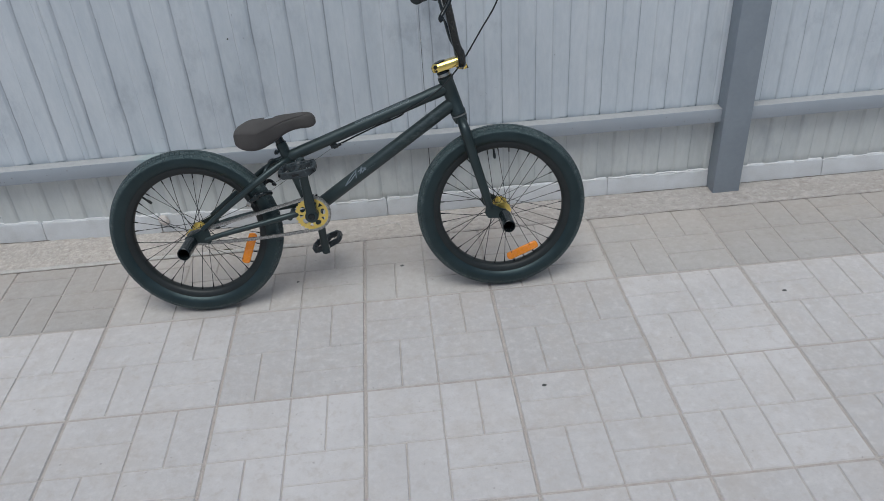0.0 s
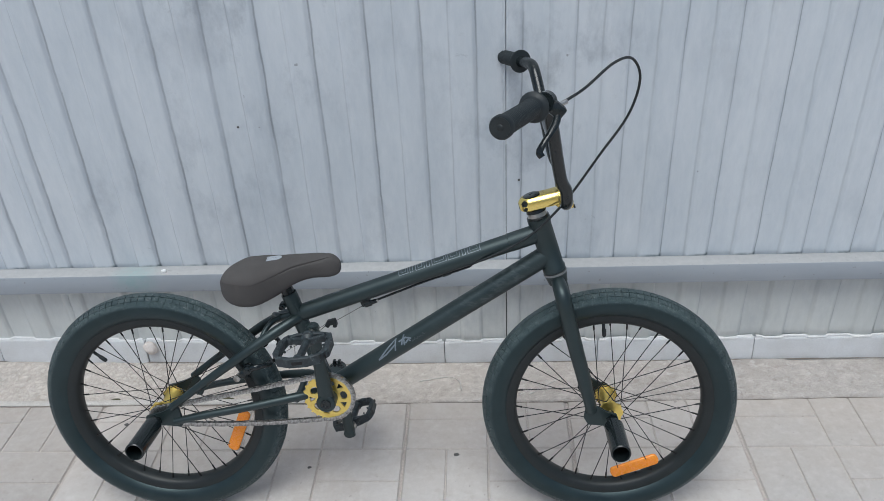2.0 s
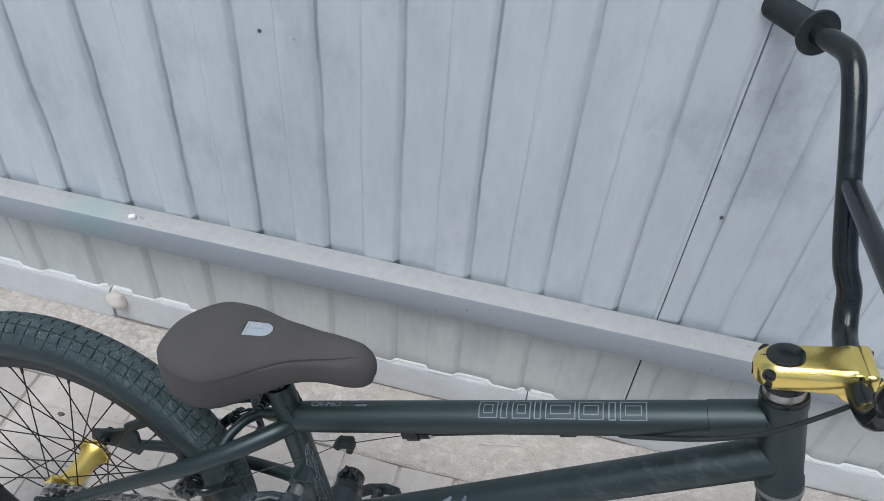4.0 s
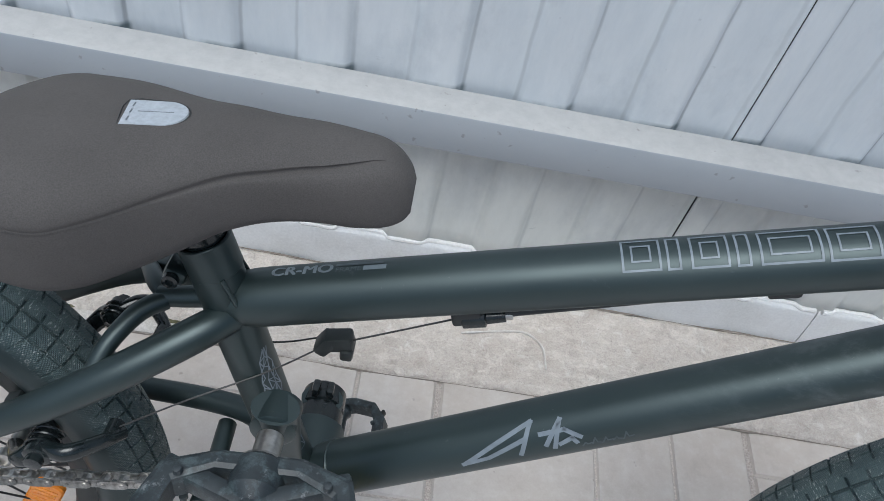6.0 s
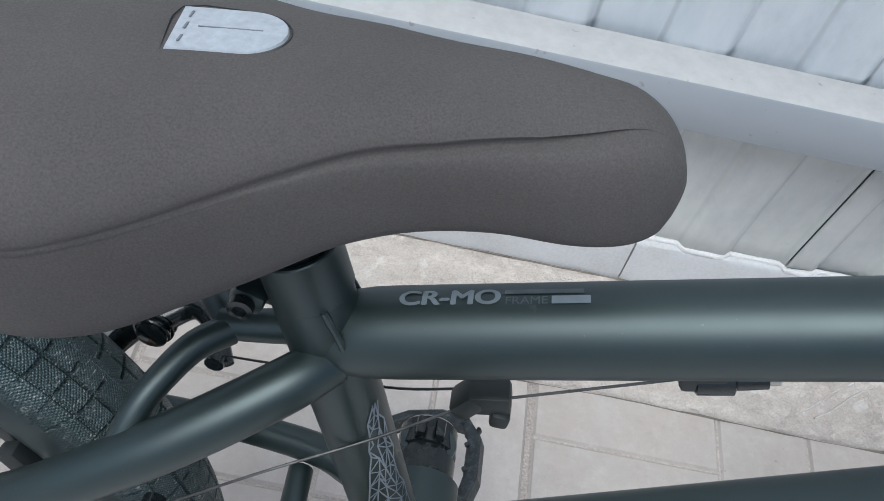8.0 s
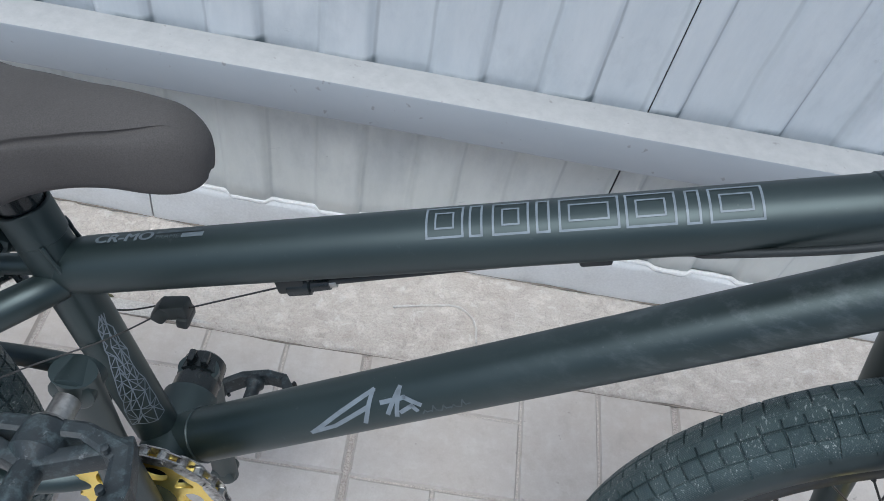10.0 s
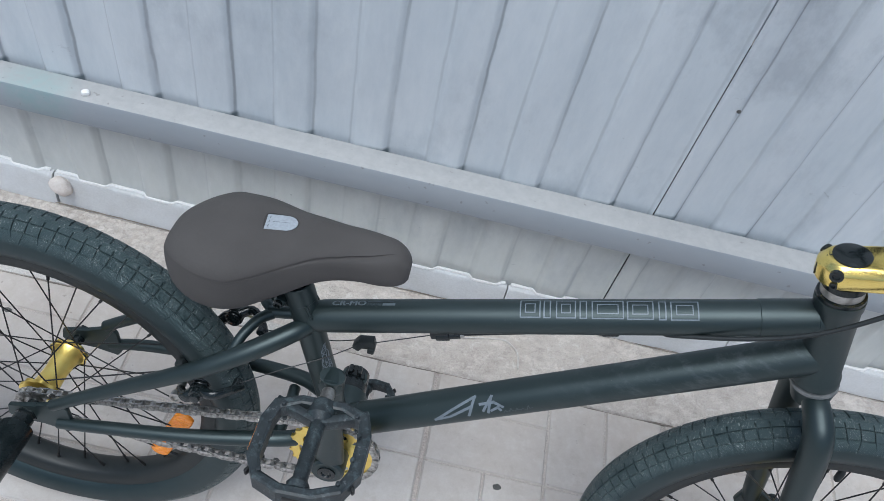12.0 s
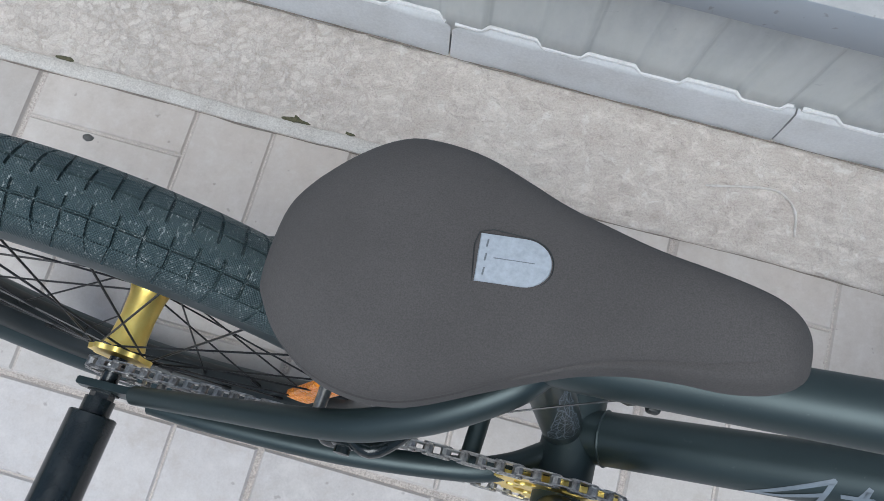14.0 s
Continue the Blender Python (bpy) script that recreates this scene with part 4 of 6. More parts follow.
bm = bmesh.new()
loops = []
for h, inset in ((-0.0125, 0.004), (-0.0118, 0.0016), (-0.0100, 0.0004), (0.0030, 0.0), (0.0048, 0.0006), (0.0098, 0.0046), (0.0112, 0.0064), (0.0116, 0.0085)):
    loops.append([bm.verts.new((x, y, h)) for x, y in stem_outline(inset)])
for a, b in zip(loops, loops[1:]):
    for k in range(len(a)):
        bm.faces.new((a[k], a[(k + 1) % len(a)], b[(k + 1) % len(a)], b[k]))
bm.faces.new(loops[0][::-1])
bm.faces.new(loops[-1])
up = rake.cross(Vector((0, 1, 0)))
up = up if up.z > 0 else -up
bm.transform(Matrix.Translation(stem_c) @ Matrix((rake, Vector((0, 1, 0)), up)).transposed().to_4x4())
turned([(-0.0205, 0.0150), (-0.0195, 0.0162), (0.0195, 0.0162), (0.0205, 0.0150)], BAR - rake * 0.0022 - up * 0.0004, (0, 1, 0), 28, bm)
stem = part("stem", bm, GOLD_POLISHED, bike, "polished gold anodised stem")
# black strips laid on the stem for the shade inside its slit
slit = block((0.0125, 0.0012, 0.0012), stem_c - rake * 0.0135 + up * 0.0114, stem_turn, 0.0002)
block((0.0012, 0.0012, 0.0125), stem_c - rake * 0.0274 - up * 0.0035, stem_turn, 0.0002, slit)
block((0.0098, 0.0012, 0.0012), stem_c - rake * 0.0238 + up * 0.0075, stem_turn @ Matrix.Rotation(radians(-50), 3, "Y"), 0.0002, slit)
part("slit_shade", slit, METAL_BLACK, stem)
# a black block fills the gap and stands in for its shade
part("gap_shade", block((0.0030, 0.0425, 0.0335), BAR - rake * 0.0004 - up * 0.0024, stem_turn, 0.0003), METAL_BLACK, stem, "black filler for the shade in the gap behind the front plate")
part("front_plate", block((0.0140, 0.0455, 0.0365), BAR + rake * 0.0084 - up * 0.0022, stem_turn, 0.0046, None, 3), GOLD_POLISHED, stem)
part("top_cap", turned([(0, 0.0150), (0.0006, 0.0162), (0.0018, 0.0162), (0.0026, 0.0145), (0.0026, 0.0036), (0.0018, 0.0032)], stem_c - rake * 0.001 + up * 0.0112, STEER, 26), METAL_BLACK, stem, "black round top cap")
for s in (-1, 1):
    for h, r in ((0.0035, 0.0058), (-0.0075, 0.0034)):
        part("bolt", turned([(0, r), (0.0030, r), (0.0033, r * 0.57), (0.0016, r * 0.5)], stem_c - rake * 0.0155 + Vector((0, s * (0.0175 if s < 0 else 0.0155), 0)) + up * h, (-0.42, s, -0.05), 12), METAL_BLACK, stem)
    for h in (-0.0125, 0.0125):
        part("bolt", turned([(0, 0.0038), (0.003, 0.0038), (0.0033, 0.0022), (0.0015, 0.0018)], BAR + rake * 0.0140 + Vector((0, s * 0.018, 0)) + up * (h - 0.005), rake, 12), METAL_BLACK, stem)

BR = 0.0111
half_bar = [(BAR.x, 0.0, BAR.z), (BAR.x, 0.034, BAR.z), (BAR.x + 0.001, 0.054, BAR.z + 0.0025), (BAR.x, 0.070, BAR.z + 0.017), (BAR.x - 0.003, 0.079, BAR.z + 0.036), (0.818, 0.096, 0.768), (0.800, 0.150, 0.858), (0.7905, 0.178, 0.901), (0.785, 0.198, 0.9165), (0.776, 0.222, 0.919), (0.760, 0.258, 0.9185), (0.7145, 0.378, 0.9180)]
bar_pts = [(x, -y, z) for x, y, z in half_bar[:0:-1]] + half_bar
handlebar = part("handlebar", tube(bar_pts, BR, 18, 6), METAL_BLACK, bike, "black high-rise handlebar")
part("cross_bar", tube([(0.8075, -0.126, 0.822), (0.8075, 0.126, 0.822)], 0.0092, 16), METAL_BLACK, handlebar)
for s in (-1, 1):
    a, b = Vector((0.7645, s * 0.248, 0.9185)), Vector((0.7135, s * 0.381, 0.9180))
    d = (b - a).normalized()
    n = (b - a).length
    prof = [(0, 0.017), (0.001, 0.0225), (0.003, 0.0235), (0.0055, 0.0225), (0.008, 0.0175), (0.012, 0.0152)]
    k = 0.016
    while k < n - 0.014:
        prof += [(k, 0.0150), (k + 0.0012, 0.0142), (k + 0.0022, 0.0142), (k + 0.0034, 0.0150)]
        k += 0.0048
    prof += [(n - 0.010, 0.0152), (n - 0.008, 0.0168), (n, 0.0168), (n + 0.003, 0.015)]
    grip = part("grip", turned(prof, a, d, 24), GRIP_RUBBER, handlebar, "black ribbed rubber grip with a flange")
    part("end_plug", turned([(0, 0.0142), (0.002, 0.0142), (0.0024, 0.009), (0.0014, 0.005), (0.0028, 0.003)], b + d * 0.002, d, 20), PLASTIC, grip)

# brake lever on the right side
lever_c = Vector((0.7835, -0.212, 0.9195))
bar_dir = Vector((-0.39, -0.92, 0)).normalized()
lever = part("brake_lever", turned([(-0.008, 0.0135), (-0.0075, 0.0155), (0.0075, 0.0155), (0.008, 0.0135)], lever_c, bar_dir, 20), METAL_BLACK, bike, "black brake lever clamped to the handlebar")
part("lever_body", block((0.026, 0.020, 0.022), lever_c + Vector((0.016, -0.004, -0.012)), Matrix.Rotation(radians(40), 3, "Y"), 0.005), METAL_BLACK, lever)
blade = [lever_c + Vector(p) for p in ((0.018, -0.006, -0.014), (0.014, -0.020, -0.028), (0.004, -0.034, -0.042), (-0.006, -0.044, -0.054), (-0.012, -0.048, -0.066), (-0.008, -0.050, -0.073))]
part("lever_blade", tube(blade, [0.0055, 0.006, 0.0055, 0.005, 0.0055, 0.005], 12, 5, True, 0.55), METAL_BLACK, lever)
part("barrel", turned([(0, 0.004), (0.012, 0.004), (0.013, 0.003)], lever_c + Vector((0.022, 0.004, -0.006)), (0.8, 0.5, 0.3), 12), STEEL, lever)

# brake cable housing: loops ahead of the bars, back past the head tube and under the top tube
under = Vector((tt_dir.z, 0, -tt_dir.x)) * 0.0205
housing = [lever_c + Vector((0.030, 0.010, -0.002)), (0.848, -0.165, 0.931), (0.897, -0.115, 0.960), (0.934, -0.07, 0.960), (0.953, -0.045, 0.922), (0.938, -0.035, 0.860), (0.892, -0.033, 0.790), (0.846, -0.034, 0.722), (0.812, -0.034, 0.680), (0.772, -0.033, 0.641), (0.725, -0.026, 0.609), (0.665, -0.012, 0.577), along(TT_A, TT_B, 0.70) + under, along(TT_A, TT_B, 0.54) + under, along(TT_A, TT_B, 0.42) + under * 1.12, along(TT_A, TT_B, 0.29) + under * 1.28]
cable = part("brake_cable", tube(housing, 0.0023, 10, 7), PLASTIC, bike, "thin black looped brake cable")
for t, drop, thick in ((0.282, 1.08, 0.014), (0.62, 0.92, 0.008)):
    part("cable_clip", block((0.018, 0.011, thick), along(TT_A, TT_B, t) + under * drop, Matrix.Rotation(-math.atan2(tt_dir.z, tt_dir.x), 3, "Y"), 0.002), PLASTIC, cable)
stop = along(TT_A, TT_B, 0.275) + under * 1.30
part("cable_stop", turned([(0, 0.0052), (0.001, 0.0066), (0.014, 0.0066), (0.015, 0.0048), (0.026, 0.0042)], stop, tt_dir, 14), METAL_BLACK, cable)
part("cable_tip", turned([(0, 0.003), (0.006, 0.003)], stop + tt_dir * 0.024, tt_dir, 10), STEEL, cable)
splitter = Vector((0.3765, 0.0, 0.4490))
part("inner_wire", tube([stop, splitter + Vector((0.008, 0, 0.002))], 0.0006, 6), WIRE, cable)
bm = block((0.018, 0.012, 0.011), splitter, Matrix.Rotation(radians(-15), 3, "Y"), 0.002)
block((0.010, 0.014, 0.014), splitter + Vector((-0.008, 0, -0.004)), Matrix.Rotation(radians(30), 3, "Y"), 0.003, bm)
block((0.008, 0.016, 0.008), splitter + Vector((0.006, 0, -0.006)), None, 0.002, bm)
part("cable_splitter", bm, RIM_BLACK, cable, "small black plastic cable splitter")
for s in (-1, 1):
    wire = [splitter + Vector((-0.008, s * 0.004, -0.003)), (0.335, s * 0.013, 0.4225), (0.29, s * 0.028, 0.4015), (0.248, s * 0.042, 0.379)]
    part("inner_wire", tube(wire, 0.0006, 6, 6), WIRE, cable)

# rear brake: two arms pivoting on the stays
for s in (-1, 1):
    pivot = Vector((0.212, s * 0.057, 0.374))
    arm = part("brake_arm", turned([(-0.010, 0.0068), (-0.009, 0.0084), (0.009, 0.0084), (0.010, 0.0068)], pivot, (0, 1, 0), 18), METAL_BLACK, bike, "black rear brake arm")
    part("arm_link", tube([pivot, (0.230, s * 0.065, 0.382), (0.246, s * 0.052, 0.380), (0.254, s * 0.040, 0.375)], [0.0075, 0.0065, 0.0055, 0.005], 12, 4, True, 0.8), METAL_BLACK, arm)
    part("arm_link", tube([pivot, (0.200, s * 0.062, 0.364), (0.188, s * 0.048, 0.354)], [0.008, 0.0075, 0.006], 12, 4, True, 0.8), METAL_BLACK, arm)
    part("brake_pad", block((0.042, 0.009, 0.011), (0.186, s * 0.0235, 0.352), Matrix.Rotation(radians(62), 3, "Y"), 0.002), PLASTIC, arm)
    part("pad_holder", tube([(0.186, s * 0.026, 0.352), (0.186, s * 0.058, 0.352)], 0.0045, 12), STEEL, arm)
    part("pivot_bolt", turned([(0, 0.0068), (0.006, 0.0068), (0.0066, 0.0042), (0.0035, 0.0036)], (0.186, s * 0.053, 0.352), (0, s, 0), 16), STEEL, arm, "bright steel pivot bolt")
    part("arm_bolt", turned([(0, 0.0055), (0.004, 0.0055), (0.0045, 0.003)], pivot + Vector((0, s * 0.010, 0)), (0, s, 0), 12), METAL_BLACK, arm)
    part("wire_anchor", turned([(-0.006, 0.005), (0.006, 0.005)], (0.249, s * 0.042, 0.3785), (0, 1, 0), 10), METAL_BLACK, arm)
    coil = [pivot + Vector((0.0095 * math.cos(q), s * (-0.008 + 0.0007 * q), 0.0095 * math.sin(q))) for q in np.linspace(0, 18, 60)]
    part("spring", sweep(bmesh.new(), coil, 0.0009, 6), METAL_BLACK, arm)

# axle nuts, cog, pegs
for hub, s in ((REAR, -1), (REAR, 1), (FRONT, -1), (FRONT, 1)):
    part("axle_nut", turned([(0, 0.0125), (0.0015, 0.0125), (0.002, 0.0098), (0.009, 0.0098), (0.010, 0.0085)], hub + Vector((0, s * (0.0640 if hub is REAR else 0.0600), 0)), (0, s, 0), 6), METAL_BLACK, bike, "", False)
for hub in (REAR, FRONT):
    peg = turned([(0, 0.012), (0.012, 0.012), (0.0125, 0.0175), (0.0135, 0.0187), (0.1005, 0.0187), (0.102, 0.0172), (0.1015, 0.0155), (0.03, 0.0145)], hub + Vector((0, -0.070, 0)), (0, -1, 0), 26)
    part("peg", peg, METAL_BLACK, bike, "black tubular steel foot peg")
CHAIN_V = -0.0455


def toothed(n, root, tip, thick, centre, mat, name, label):
    """A toothed disc with a round bore."""
    bm = bmesh.new()
    outer = []
    for k in range(n):
        for f, r in ((0.0, root), (0.3, root), (0.42, tip), (0.58, tip), (0.7, root)):
            a = 2 * math.pi * (k + f) / n
            outer.append((r * math.cos(a), r * math.sin(a)))
    inner = 0.006
    m = len(outer)
    pts_in = [(inner * math.cos(2 * math.pi * k / m), inner * math.sin(2 * math.pi * k / m)) for k in range(m)]
    layers = []
    for y in (-thick / 2, thick / 2):
        layers.append(([bm.verts.new((x, y, z)) for x, z in outer], [bm.verts.new((x, y, z)) for x, z in pts_in]))
    for k in range(m):
        q = (k + 1) % m
        for o, i in layers:
            bm.faces.new((o[k], o[q], i[q], i[k]))
        bm.faces.new((layers[0][0][k], layers[1][0][k], layers[1][0][q], layers[0][0][q]))
        bm.faces.new((layers[0][1][k], layers[1][1][k], layers[1][1][q], layers[0][1][q]))
    bm.transform(Matrix.Translation(centre))
    return part(name, bm, mat, bike, label, False)


sprocket_c = Vector((BB.x, CHAIN_V, BB.z))


def cut_plate(outlines, thick):
    """A flat plate from closed outlines, the first the rim, the others holes through it."""
    curve = bpy.data.curves.new("cut", "CURVE")
    curve.dimensions, curve.fill_mode, curve.extrude, curve.bevel_depth, curve.bevel_resolution = "2D", "BOTH", thick / 2 - 0.0004, 0.0004, 1
    for outline in outlines:
        line = curve.splines.new("POLY")
        line.points.add(len(outline) - 1)
        for p, (x, z) in zip(line.points, outline):
            p.co = (x, z, 0, 1)
        line.use_cyclic_u = True
    ob = new("cut", curve)
    bm = bmesh.new()
    bm.from_mesh(ob.evaluated_get(bpy.context.evaluated_depsgraph_get()).to_mesh())
    bpy.data.objects.remove(ob)
    bm.transform(Matrix.Rotation(radians(90), 4, "X"))
    return bm


rim = []
for k in range(25):
    for f, r in ((0.0, 0.0485), (0.3, 0.0485), (0.42, 0.0512), (0.58, 0.0512), (0.7, 0.0485)):
        a = 2 * math.pi * (k + f) / 25
        rim.append((r * math.cos(a), r * math.sin(a)))
cuts = [rim]
for k in range(5):
    a = radians(8 + 72 * k)
    c, d = Vector((math.cos(a), math.sin(a))), Vector((-math.sin(a), math.cos(a)))
    cuts.append([tuple(c * (0.0315 + 0.0078 * math.cos(q)) + d * 0.0098 * math.sin(q)) for q in np.linspace(0, 2 * math.pi, 19)[:-1]])
    a += radians(36)
    c, d = Vector((math.cos(a), math.sin(a))), Vector((-math.sin(a), math.cos(a)))
    cuts.append([tuple(c * p + d * q) for p, q in ((0.0265, -0.001), (0.0375, -0.0066), (0.0392, -0.0052), (0.0392, 0.0052), (0.0375, 0.0066), (0.0265, 0.001))])
bm = cut_plate(cuts, 0.0045)
bm.transform(Matrix.Translation(sprocket_c))
sprocket = part("sprocket", bm, GOLD, bike, "gold toothed sprocket with cut-outs", False)
cog = toothed(9, 0.0165, 0.0195, 0.003, REAR + Vector((0, CHAIN_V, 0)), CHAIN_STEEL, "cog", "small steel rear cog")


# chain: links round cog and sprocket
def chain_path(step):
    c0, r0 = Vector((REAR.x, REAR.z)), 0.0187
    c1, r1 = Vector((BB.x, BB.z)), 0.0512
    d = c1 - c0
    dist = d.length
    base = math.atan2(d.y, d.x)
    off = math.acos((r0 - r1) / dist)
    a_up, a_dn = base + off, base - off
    top0, top1 = c0 + r0 * Vector((math.cos(a_up), math.sin(a_up))), c1 + r1 * Vector((math.cos(a_up), math.sin(a_up)))
    bot0, bot1 = c0 + r0 * Vector((math.cos(a_dn), math.sin(a_dn))), c1 + r1 * Vector((math.cos(a_dn), math.sin(a_dn)))
    line = []
    n = 40
    sag = lambda q, h: Vector((0, -h * math.sin(math.pi * q)))
    line += [top0 + (top1 - top0) * k / n + sag(k / n, 0.002) for k in range(n)]
    line += [c1 + r1 * Vector((math.cos(a), math.sin(a))) for a in np.linspace(a_up, a_dn, 40)[:-1]]
    line += [bot1 + (bot0 - bot1) * k / n + sag(k / n, 0.006) for k in range(n)]
    line += [c0 + r0 * Vector((math.cos(a), math.sin(a))) for a in np.linspace(a_dn, a_up - 2 * math.pi, 30)]
    line.append(line[0])
    at = np.r_[0, np.cumsum([(b - a).length for a, b in zip(line, line[1:])])]
    n_links = 2 * int(at[-1] / step / 2)
    marks = np.linspace(0, at[-1], n_links, endpoint=False)
    return [Vector((float(np.interp(s, at, [p.x for p in line])), float(np.interp(s, at, [p.y for p in line])))) for s in marks]


def link_mesh(half_gap):
    pitch = 0.0127
    bm = bmesh.new()
    shape = []
    for c, a0 in ((pitch, -90), (0.0, 90)):
        shape += [(c + 0.0042 * math.cos(radians(a0 + q)), 0.0042 * math.sin(radians(a0 + q))) for q in (0, 45, 90, 135, 180)]
    for s in (-1, 1):
        plate(shape, 0.0011, Matrix.Translation((0, s * half_gap, 0)), 0, bm)
    if half_gap < 0.003:
        turned([(-half_gap, 0.0039), (half_gap, 0.0039)], (0, 0, 0), (0, 1, 0), 8, bm)
        turned([(-half_gap, 0.0039), (half_gap, 0.0039)], (pitch, 0, 0), (0, 1, 0), 8, bm)
    else:
        turned([(-half_gap - 0.001, 0.0018), (half_gap + 0.001, 0.0018)], (0, 0, 0), (0, 1, 0), 6, bm)
        turned([(-half_gap - 0.001, 0.0018), (half_gap + 0.001, 0.0018)], (pitch, 0, 0), (0, 1, 0), 6, bm)
    mesh = bpy.data.meshes.new("chain_link")
    bmesh.ops.recalc_face_normals(bm, faces=bm.faces)
    bm.to_mesh(mesh)
    bm.free()
    return mesh


chain = group_of("chain", bike)
tagged(chain, "oily steel bicycle chain")
LINKS = (link_mesh(0.0026), link_mesh(0.0038))
pins = chain_path(0.0127)
for k, p in enumerate(pins):
    q = pins[(k + 1) % len(pins)]
    a = math.atan2(q.y - p.y, q.x - p.x)
    share("chain_link", LINKS[k % 2], CHAIN_STEEL, chain, "", False, Matrix.Translation((p.x, CHAIN_V, p.y)) @ Matrix.Rotation(-a, 4, "Y"))

# cranks and pedals
CRANK_R = Vector((0.357, 0, 0.474))
CRANK_L = 2 * BB - CRANK_R


def crank(end, s):
    start = Vector((BB.x, s * 0.060, BB.z))
    tip = Vector((end.x, s * 0.082, end.z))
    d = (tip - start).normalized()
    arm = part("crank_arm", tube([start - d * 0.012, start + d * 0.02, start + d * 0.10, tip - d * 0.03, tip + d * 0.010], [0.0165, 0.0165, 0.0125, 0.0122, 0.0125], 20, 5, True, 0.78), FRAME_BLACK, bike, "satin black crank arm")
    if s < 0:
        part("crank_boss", turned([(-0.02, 0.018), (-0.019, 0.0195), (0.012, 0.0195), (0.0145, 0.017)], start, (0, s, 0), 24), FRAME_BLACK, arm)
    else:
        part("crank_boss", turned([(-0.024, 0.016), (-0.023, 0.0178), (-0.008, 0.0178), (-0.0072, 0.0162), (-0.0048, 0.0162), (-0.004, 0.0178), (0.012, 0.0172), (0.0145, 0.015)], start, (0, s, 0), 24), METAL_BLACK, arm)
        for k in (-1, 1):
            part("pinch_lug", block((0.006, 0.012, 0.010), start - d * 0.0195 + Vector((k * 0.0055, s * 0.004, 0)), None, 0.002), METAL_BLACK, arm)
    part("boss_bolt", turned([(0, 0.0105), (0.002, 0.0105), (0.0025, 0.006), (0.001, 0.005)], start + Vector((0, s * 0.0142, 0)), (0, s, 0), 16), METAL_BLACK, arm)
    part("pedal_eye", turned([(-0.010, 0.0102), (-0.009, 0.0118), (0.008, 0.0118), (0.009, 0.0102)], tip, (0, s, 0), 20), FRAME_BLACK, arm)
    return tip


def pedal(tip, s, tilt):
    """A plastic platform pedal: barrel, two side rails, end bar and pins, tilted round its spindle."""
    at = Matrix.Translation(tip + Vector((0, s * 0.012, 0))) @ Matrix.Rotation(radians(tilt), 4, "Y") @ Matrix.Scale(s, 4, (0, 1, 0)) @ Matrix.Diagonal((0.91, 1.02 if s < 0 else 0.90, 0.95, 1))

    def lay(bm):
        bm.transform(at)
        return bm
    spindle = turned([(0, 0.0075), (0.014, 0.0075), (0.015, 0.0125), (0.020, 0.0135)], (0, 0, 0), (0, 1, 0), 16)
    p = part("pedal", lay(turned([(0.016, 0.0125), (0.018, 0.0145), (0.032, 0.0145), (0.038, 0.0082), (0.096, 0.0076), (0.102, 0.0115), (0.108, 0.0105)], (0, 0, 0), (0, 1, 0), 18)), PEDAL_PLASTIC, bike, "scuffed black plastic platform pedal")
    part("spindle", lay(spindle), STEEL, p)
    ring = [(-0.022, 0.020), (-0.045, 0.028), (-0.050, 0.045), (-0.050, 0.084), (-0.040, 0.103), (-0.016, 0.112), (0.016, 0.112), (0.040, 0.103), (0.050, 0.084), (0.050, 0.045), (0.045, 0.028), (0.022, 0.020)]
    bm = bmesh.new()
    loops = []
    n = len(ring)
    for off, z in ((0.0045, -0.0085), (0.0045, 0.0085), (0.0025, 0.010), (-0.0025, 0.010), (-0.0045, 0.0085), (-0.0045, -0.0085), (-0.0025, -0.010), (0.0025, -0.010)):
        loop = []
        for k, (x, y) in enumerate(ring):
            d = Vector((ring[(k + 1) % n][0] - ring[k - 1][0], ring[(k + 1) % n][1] - ring[k - 1][1])).normalized()
            wide = 1.45 if abs(x) > 0.04 else 1.05
            loop.append(bm.verts.new((x - d.y * off * wide, y + d.x * off * wide, z * (0.86 if abs(x) > 0.04 else 1.0))))
        loops.append(loop)
    for a, b in zip(loops, loops[1:] + loops[:1]):
        for k in range(n):
            bm.faces.new((a[k], a[(k + 1) % n], b[(k + 1) % n], b[k]))
    part("cage", lay(bm), PEDAL_PLASTIC, p, "", False)
    for x in (-1, 1):
        arm = block((0.052, 0.009, 0.014), (x * 0.024, 0.030, 0), Matrix.Rotation(-x * 0.32, 3, "Z"), 0.002)
        part("cage_bar", lay(arm), PEDAL_PLASTIC, p)
    part("pedal_reflector", lay(block((0.0026, 0.030, 0.008), (-0.0572, 0.064, -0.002), None, 0.0008)), ORANGE, p, "orange pedal reflector")
    # dark blocks in the cage's outer faces stand in for the shade of slots
    for x, y, turn, long in ((-0.053, 0.064, 0, 0.026), (0.053, 0.064, 0, 0.026), (-0.0485, 0.0945, -28, 0.012), (0.0485, 0.0945, 28, 0.012), (0.0, 0.1157, 90, 0.022)):
        slot_shade = block((0.0036, long, 0.0075), (x * 1.03, y, 0), Matrix.Rotation(radians(-turn), 3, "Z"), 0.0012)
        part("slot_shade", lay(slot_shade), SPOKE_BLACK, p)
    for x in (-1, 1):
        for y in (0.03, 0.05, 0.075, 0.10):
            for z in (-1, 1):
                part("pin", lay(turned([(0, 0.0024), (0.003, 0.0022), (0.0034, 0.0012)], (x * (0.045 if 0.04 < y < 0.09 else 0.038), y, z * 0.010), (0, 0, z), 8)), PEDAL_PLASTIC, p)


pedal(crank(CRANK_R, -1), -1, -5)
